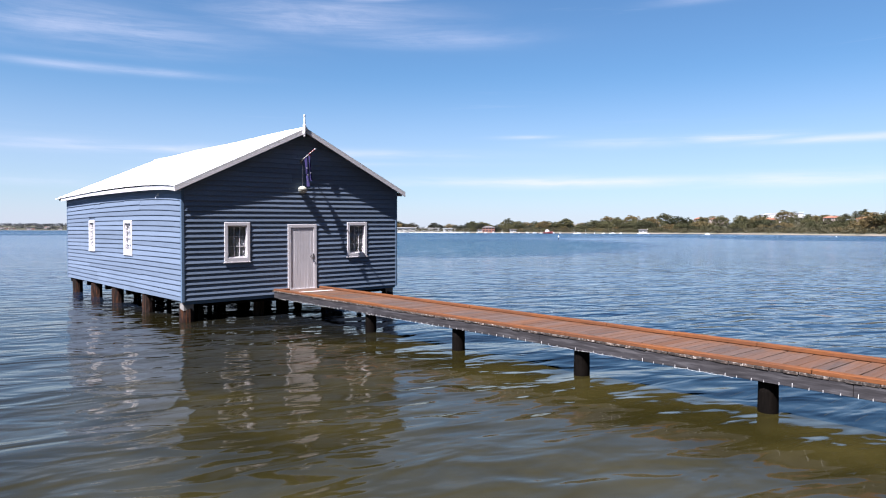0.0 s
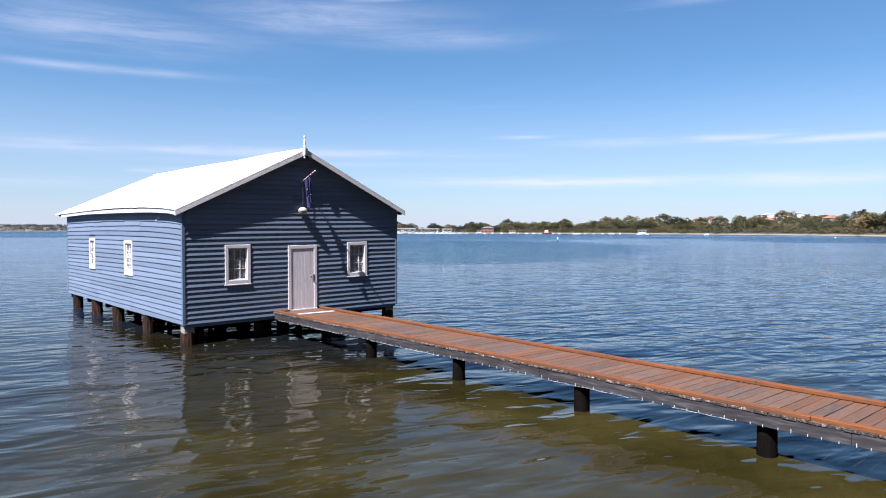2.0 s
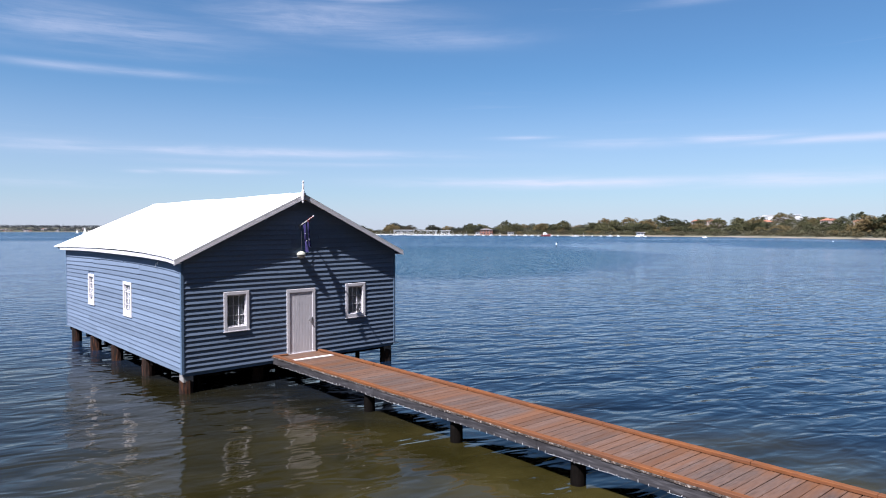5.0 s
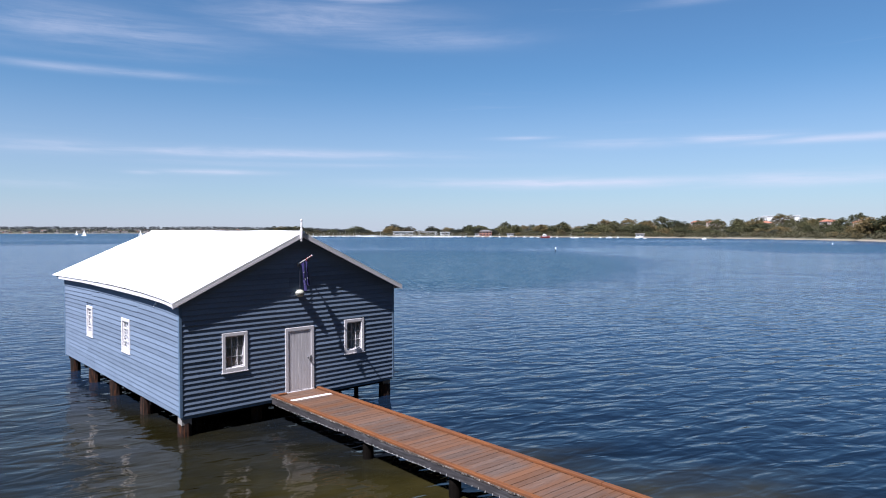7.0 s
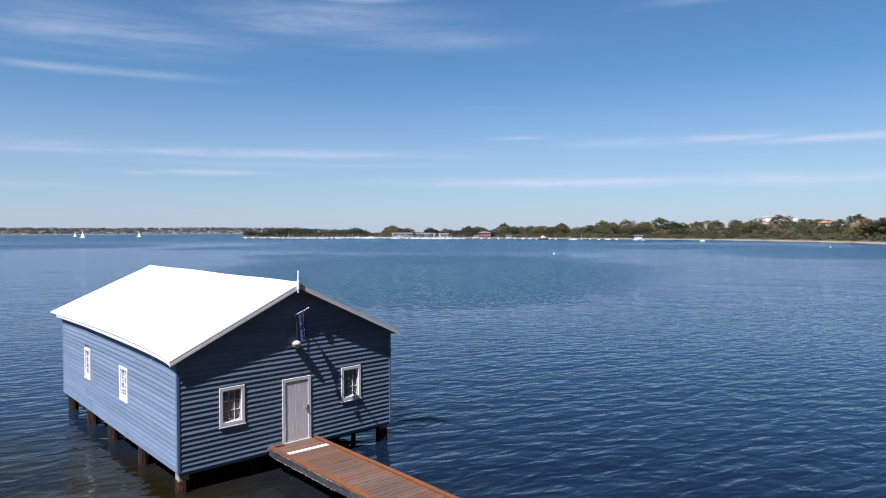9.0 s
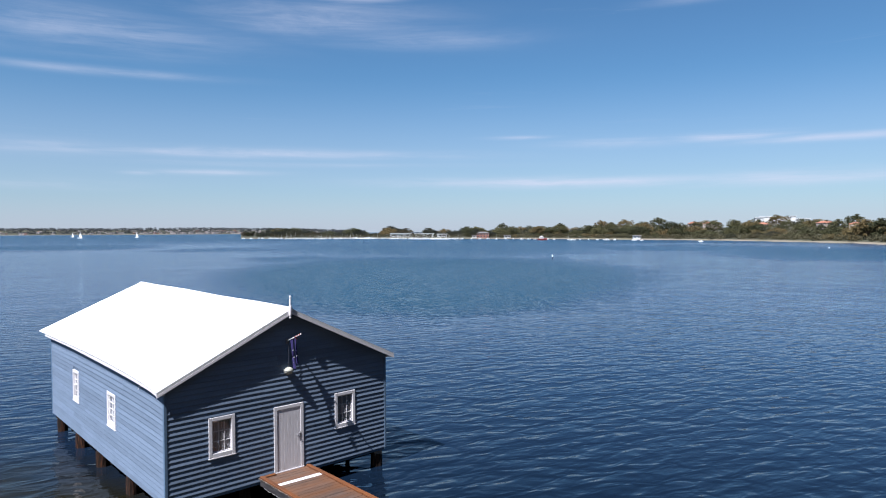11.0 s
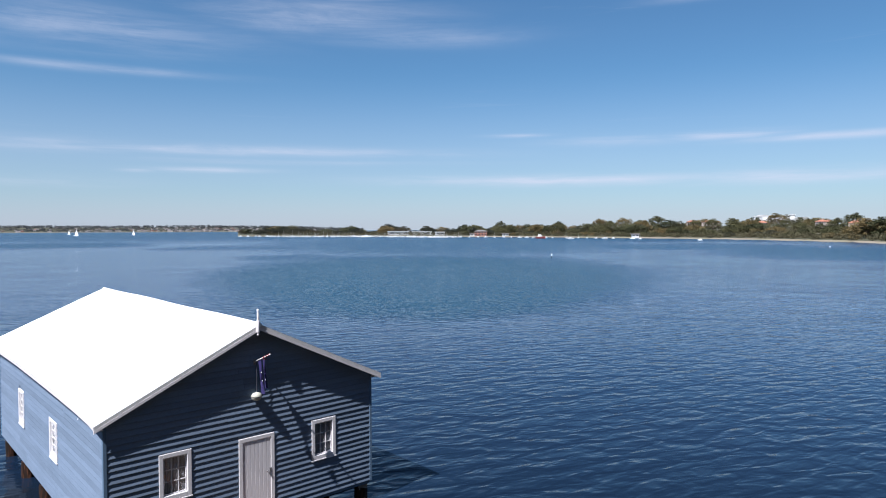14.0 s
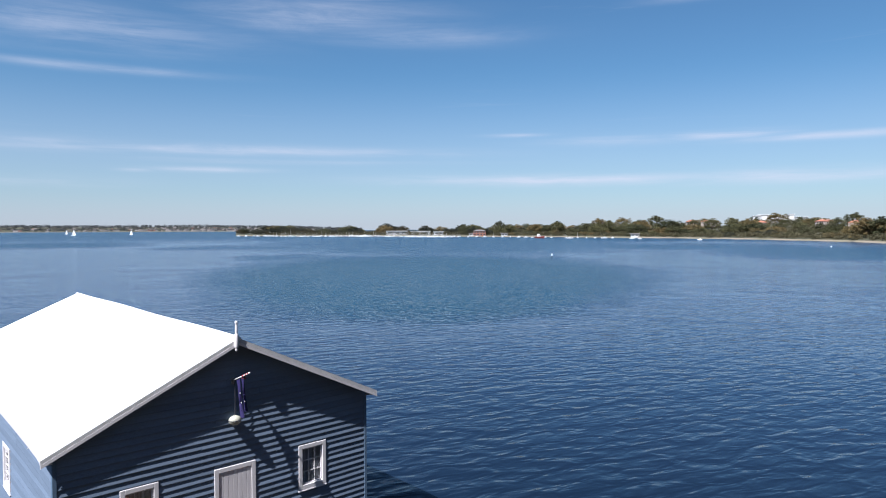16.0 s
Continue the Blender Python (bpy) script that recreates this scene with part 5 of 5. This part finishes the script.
def place_houses():
    rng = random.Random(23)
    red = make_house(15, 9, 5.2, RENDER_WALL, TILE_ROOF, "two-storey house with a terracotta tiled roof among trees", 5)
    rows = [(61.75, 185, 3.6, 10), (62.8, 180, 4.0, 34), (63.4, 176, 3.8, -40), (66.7, 170, 2.4, 16), (70.7, 160, 3.8, -44), (71.1, 165, 3.6, 40), (72.8, 150, 3.4, 50)]
    for n, (b, inland, lift, turn) in enumerate(rows):
        m = facing(b, along(SHORE, b, 1) + inland, land_z(SHORE, b, inland) + lift + 1.1, turn) @ Matrix.Diagonal((0.72, 0.8, 0.85, 1))
        if n:
            copy_thing(red, m)
        else:
            red.matrix_basis = m
    pink = make_house(13, 8, 6.0, BRICK_WALL, GREY_ROOF, "two-storey red clubhouse at the water's edge", 4)
    pink.matrix_basis = facing(44.85, along(SHORE, 44.85, 1) + 16, 1.0) @ Matrix.Diagonal((1, 1, 0.8, 1))
    # the opposite shore
    far = [make_house(18, 12, 6.5, RENDER_WALL, FAR_ROOF, "pale suburban house with a faded tiled roof on the distant shore", 2, False),
           make_house(22, 12, 7.5, FAR_WALL, GREY_ROOF, "pale suburban house with a grey roof on the distant shore", 2, False),
           make_house(16, 10, 6.0, BRICK_WALL, FAR_ROOF, "brick suburban house with a tiled roof on the distant shore", 2, False)]
    used = set()
    for n in range(290):
        b = rng.uniform(2, 31) if n < 190 else rng.uniform(18, 29)
        inland = 14 + 420 * rng.random() ** 1.5
        k = (0, 1, 0, 1, 0, 1, 1, 2)[rng.randrange(8)]
        m = facing(b, along(FAR_SHORE, b, 1) + inland, land_z(FAR_SHORE, b, inland, 700) + rng.uniform(0.5, 3.0), rng.uniform(-30, 30)) @ Matrix.Diagonal((rng.uniform(0.45, 1.0), 0.7, rng.uniform(0.5, 0.85), 1))
        if k in used:
            copy_thing(far[k], m)
        else:
            far[k].matrix_basis = m
            used.add(k)


place_houses()


def make_block(name, label, category, wide, deep, tall, storeys, bays, roof_mat):
    """A flat-roofed building at the origin, with bands of windows."""
    h = thing(name, (0, 0, 0), label, category)
    part("wall", Shell().box(-wide / 2, wide / 2, -deep / 2, deep / 2, -3, tall, 0.1), OFFICE, h)
    part("roof", Shell().box(-wide / 2 - 0.8, wide / 2 + 0.8, -deep / 2 - 0.8, deep / 2 + 0.8, tall, tall + 0.6, 0.05), roof_mat, h)
    for k in range(max(storeys - 1, 1)):
        for i in range(bays):
            cx, cz = -wide / 2 + wide * (i + 0.5) / bays, tall * (k + 0.55) / storeys
            w = wide / bays * 0.3
            part("window", Shell().box(cx - w, cx + w, -deep / 2 - 0.08, -deep / 2 + 0.1, cz - tall / storeys * 0.15, cz + tall / storeys * 0.15, 0.03), PANE_DARK, h)
    return h


def place_blocks():
    # the long white building on the hill
    for b, d, base, wide, tall, storeys, bays in ((66.85, 890, 10.0, 12, 12.8, 3, 3), (68.0, 910, 10.0, 58, 10.4, 2, 9), (68.15, 900, 10.0, 15, 12.0, 3, 4), (68.75, 895, 10.0, 5, 13.2, 3, 1),
                                                  (66.4, 884, 11.0, 8, 10.5, 2, 2)):
        make_block("hill_building", "white flat-roofed building on the wooded hill", "building", wide, 14, tall, storeys, bays, OFFICE).matrix_basis = facing(b, d, base, 6)
    for b, inland, wide, tall, bays in ((37.9, 45, 24, 4.0, 3), (39.9, 55, 22, 3.6, 2), (41.4, 30, 10, 3.2, 2)):
        make_block("marina_shed", "low white marina shed behind the moored boats", "building", wide, 12, tall, 1, bays, OFFICE).matrix_basis = facing(b, along(SHORE, b, 1) + inland, 1.4, 4)
    for b, inland in ((44.2, 10), (46.9, 10), (57.4, 12)):
        make_block("boat_shed", "small white boat shed on the far beach", "shed", 6, 5, 2.3, 1, 2, GREY_ROOF).matrix_basis = facing(b, along(SHORE, b, 1) + inland, 0.9, 8)


place_blocks()


# ---- boats ----
def hull_shell(length, beam, height, sheer=0.25):
    """A boat's hull with a raked bow, afloat at the origin and pointing along x."""
    stations, ring = 9, 7
    verts = []
    for i in range(stations):
        u = i / (stations - 1)
        x = -length / 2 + length * u
        wide = beam / 2 * (1 - max(0.0, (u - 0.45) / 0.55) ** 2.2) * (0.86 + 0.14 * min(u / 0.3, 1))
        top = height * (1 + sheer * (u - 0.3) ** 2 * 2)
        for k in range(ring):
            a = math.pi * k / (ring - 1)
            y = -math.cos(a) * max(wide, 0.02)
            z = top - (top + 0.5) * math.sin(a) ** 0.6
            verts.append((x + 0.25 * u * z, y, z))
    faces = [(i * ring + k, i * ring + k + 1, (i + 1) * ring + k + 1, (i + 1) * ring + k) for i in range(stations - 1) for k in range(ring - 1)]
    faces += [(i * ring, (i + 1) * ring, (i + 1) * ring + ring - 1, i * ring + ring - 1) for i in range(stations - 1)]
    faces += [tuple(range(ring)), tuple((stations - 1) * ring + k for k in reversed(range(ring)))]
    return Shell().add(verts, faces)


def make_yacht(length, hull_mat, label, sails=False):
    b = thing("sailing_boat", (0, 0, 0), label, "sailing boat", "boats on the river")
    part("hull", hull_shell(length, length * 0.3, 1.0), hull_mat, b, "", True)
    part("cabin", Shell().box(-length * 0.12, length * 0.2, -length * 0.09, length * 0.09, 0.9, 1.5, 0.12), BOAT_WHITE, b)
    tall = length * 1.25
    part("mast", Shell().tube([(length * 0.1, 0, 0.9), (length * 0.1, 0, tall)], [0.15, 0.10], 6), ALLOY, b)
    part("boom", Shell().tube([(length * 0.1, 0, 2.0), (-length * 0.34, 0, 2.05)], [0.14 if not sails else 0.07, 0.1], 6), SAIL, b, "boom with a furled sail" if not sails else "")
    part("stay", Shell().tube([(length * 0.48, 0, 1.1), (length * 0.1, 0, tall * 0.96)], 0.03, 4), ALLOY, b)
    if sails:
        for name, tri in (("mainsail", [(length * 0.09, 0, 2.2), (-length * 0.34, 0.5, 2.3), (length * 0.09, 0, tall * 0.97)]), ("jib", [(length * 0.47, 0, 1.3), (length * 0.12, 0.35, 1.8), (length * 0.11, 0, tall * 0.85)])):
            verts, n = [], 6
            p, q, r = (Vector(v) for v in tri)
            for side in (-0.012, 0.012):
                for i in range(n + 1):
                    u = i / n
                    a, c = p.lerp(r, u), q.lerp(r, u)
                    for k in range(n + 1):
                        w = k / n
                        e = a.lerp(c, w)
                        verts.append((e.x, e.y + side + 0.5 * math.sin(math.pi * w) * math.sin(math.pi * min(u + 0.15, 1)), e.z))
            m = (n + 1) ** 2
            faces = [(i * (n + 1) + k, i * (n + 1) + k + 1, (i + 1) * (n + 1) + k + 1, (i + 1) * (n + 1) + k) for i in range(n) for k in range(n)]
            faces += [tuple(j + m for j in reversed(face)) for face in faces]
            part(name, Shell().add(verts, faces), SAIL, b, "white " + name, True)
    return b


def make_cruiser(length, hull_mat, label):
    b = thing("motor_boat", (0, 0, 0), label, "motor boat", "boats on the river")
    part("hull", hull_shell(length, length * 0.33, 1.4, 0.5), hull_mat, b, "", True)
    part("cabin", Shell().box(-length * 0.28, length * 0.18, -length * 0.12, length * 0.12, 1.3, 2.7, 0.25), BOAT_WHITE, b)
    part("window_band", Shell().box(-length * 0.22, length * 0.184, -length * 0.122, length * 0.122, 1.9, 2.4, 0.05), PANE_DARK, b, "dark cabin windows")
    part("flybridge", Shell().box(-length * 0.24, length * 0.04, -length * 0.10, length * 0.10, 2.7, 3.5, 0.15), BOAT_WHITE, b)
    part("rail", Shell().tube([(length * 0.15, -length * 0.1, 2.0), (length * 0.45, 0, 2.2), (length * 0.15, length * 0.1, 2.0)], 0.03, 4), STEEL, b)
    return b


def place_boats():
    rng = random.Random(5)
    kinds = [make_yacht(10, BOAT_WHITE, "white yacht at its mooring with a bare mast"), make_yacht(12, BOAT_DARK, "dark-hulled yacht at its mooring with a bare mast"),
             make_cruiser(11, BOAT_WHITE, "white motor cruiser lying by the far shore"), make_cruiser(14, BOAT_WHITE, "large white motor cruiser in the marina"),
             make_cruiser(7, BOAT_WHITE, "small white motor boat at its mooring")]
    spots = []
    for row in range(4):
        b = 27.2 + 0.3 * row
        while b < 43.2:
            spots.append((b, along(SHORE, b, 1) - 8 - 20 * row, (0, 2, 1, 0, 4, 3, 1, 2, 0, 4)[rng.randrange(10)], rng.uniform(0.5, 0.8), rng.uniform(0, 360)))
            b += rng.uniform(0.2, 0.5)
    for b in (25.1, 25.7, 26.3, 26.6):
        spots.append((b, along(SHORE, b, 1) - 30, 4, 1.0, rng.uniform(0, 360)))
    for b, off, k in ((43.9, 40, 4), (44.6, 30, 4), (45.3, 25, 2), (46.0, 35, 0), (46.8, 25, 4), (47.4, 30, 4), (48.1, 40, 4), (48.7, 35, 2), (49.2, 60, 0), (50.3, 30, 2),
                      (50.8, 45, 4), (52.0, 50, 0), (52.3, 70, 2), (52.9, 40, 0), (53.6, 45, 4), (54.3, 35, 4), (55.0, 40, 2), (55.7, 35, 4), (57.2, 40, 2), (57.8, 45, 0), (62.3, 60, 4)):
        spots.append((b, along(SHORE, b, 1) - off, k, rng.uniform(0.55, 0.85), rng.uniform(0, 360)))
    used = set()
    for b, d, k, size, turn in spots:
        p = spot(b, d)
        m = pose(p.x, p.y, 0, 0, 0, turn) @ Matrix.Diagonal((size, size, size * (1.0 if k < 2 else 0.85), 1))
        if k in used:
            copy_thing(kinds[k], m)
        else:
            kinds[k].matrix_basis = m
            used.add(k)
    old = make_cruiser(8, BOAT_RED, "red-hulled workboat moored off the beach")
    old.matrix_basis = facing(49.8, along(SHORE, 49.8, 1) - 80, 0, 8)
    sailor = make_yacht(9, BOAT_WHITE, "small yacht under white sails on open water", True)
    sailor.matrix_basis = facing(13.35, 1150, 0, -30) @ Matrix.Diagonal((0.75, 0.75, 0.9, 1))
    copy_thing(sailor, facing(17.2, 1230, 0, -24) @ Matrix.Diagonal((0.85, 0.85, 0.85, 1)))
    copy_thing(sailor, facing(12.85, 1500, 0, -36) @ Matrix.Diagonal((0.85, 0.85, 0.85, 1)))
    for b, d in ((71.1, 340),):
        p = spot(b, d)
        buoy = thing("mooring_buoy", (p.x, p.y, 0), "small white mooring buoy afloat on the river", "buoy")
        part("ball", Shell().lathe(p.x, p.y, [(0.1, -0.15), (0.21, 0.0), (0.25, 0.14), (0.18, 0.30), (0.05, 0.36)], 10), BOAT_WHITE, buoy, "", True)
        part("ring", Shell().tube([(p.x - 0.05, p.y, 0.33), (p.x - 0.04, p.y, 0.42), (p.x + 0.04, p.y, 0.42), (p.x + 0.05, p.y, 0.33)], 0.02, 5), STEEL, buoy)


place_boats()


def build_marker():
    at = Vector((148.0, 107.5, 0))
    m = thing("channel_marker", at, "slim dark channel marker post with a pale top", "marker post")
    part("post", Shell().lathe(at.x, at.y, [(0.13, -2), (0.12, 0.5), (0.11, 0.62)], 10), DARK_TIMBER, m, "", True)
    part("head", Shell().lathe(at.x, at.y, [(0.12, 0.62), (0.13, 0.66), (0.13, 1.2), (0.04, 1.3)], 10), BOAT_WHITE, m, "pale top mark", True)


build_marker()
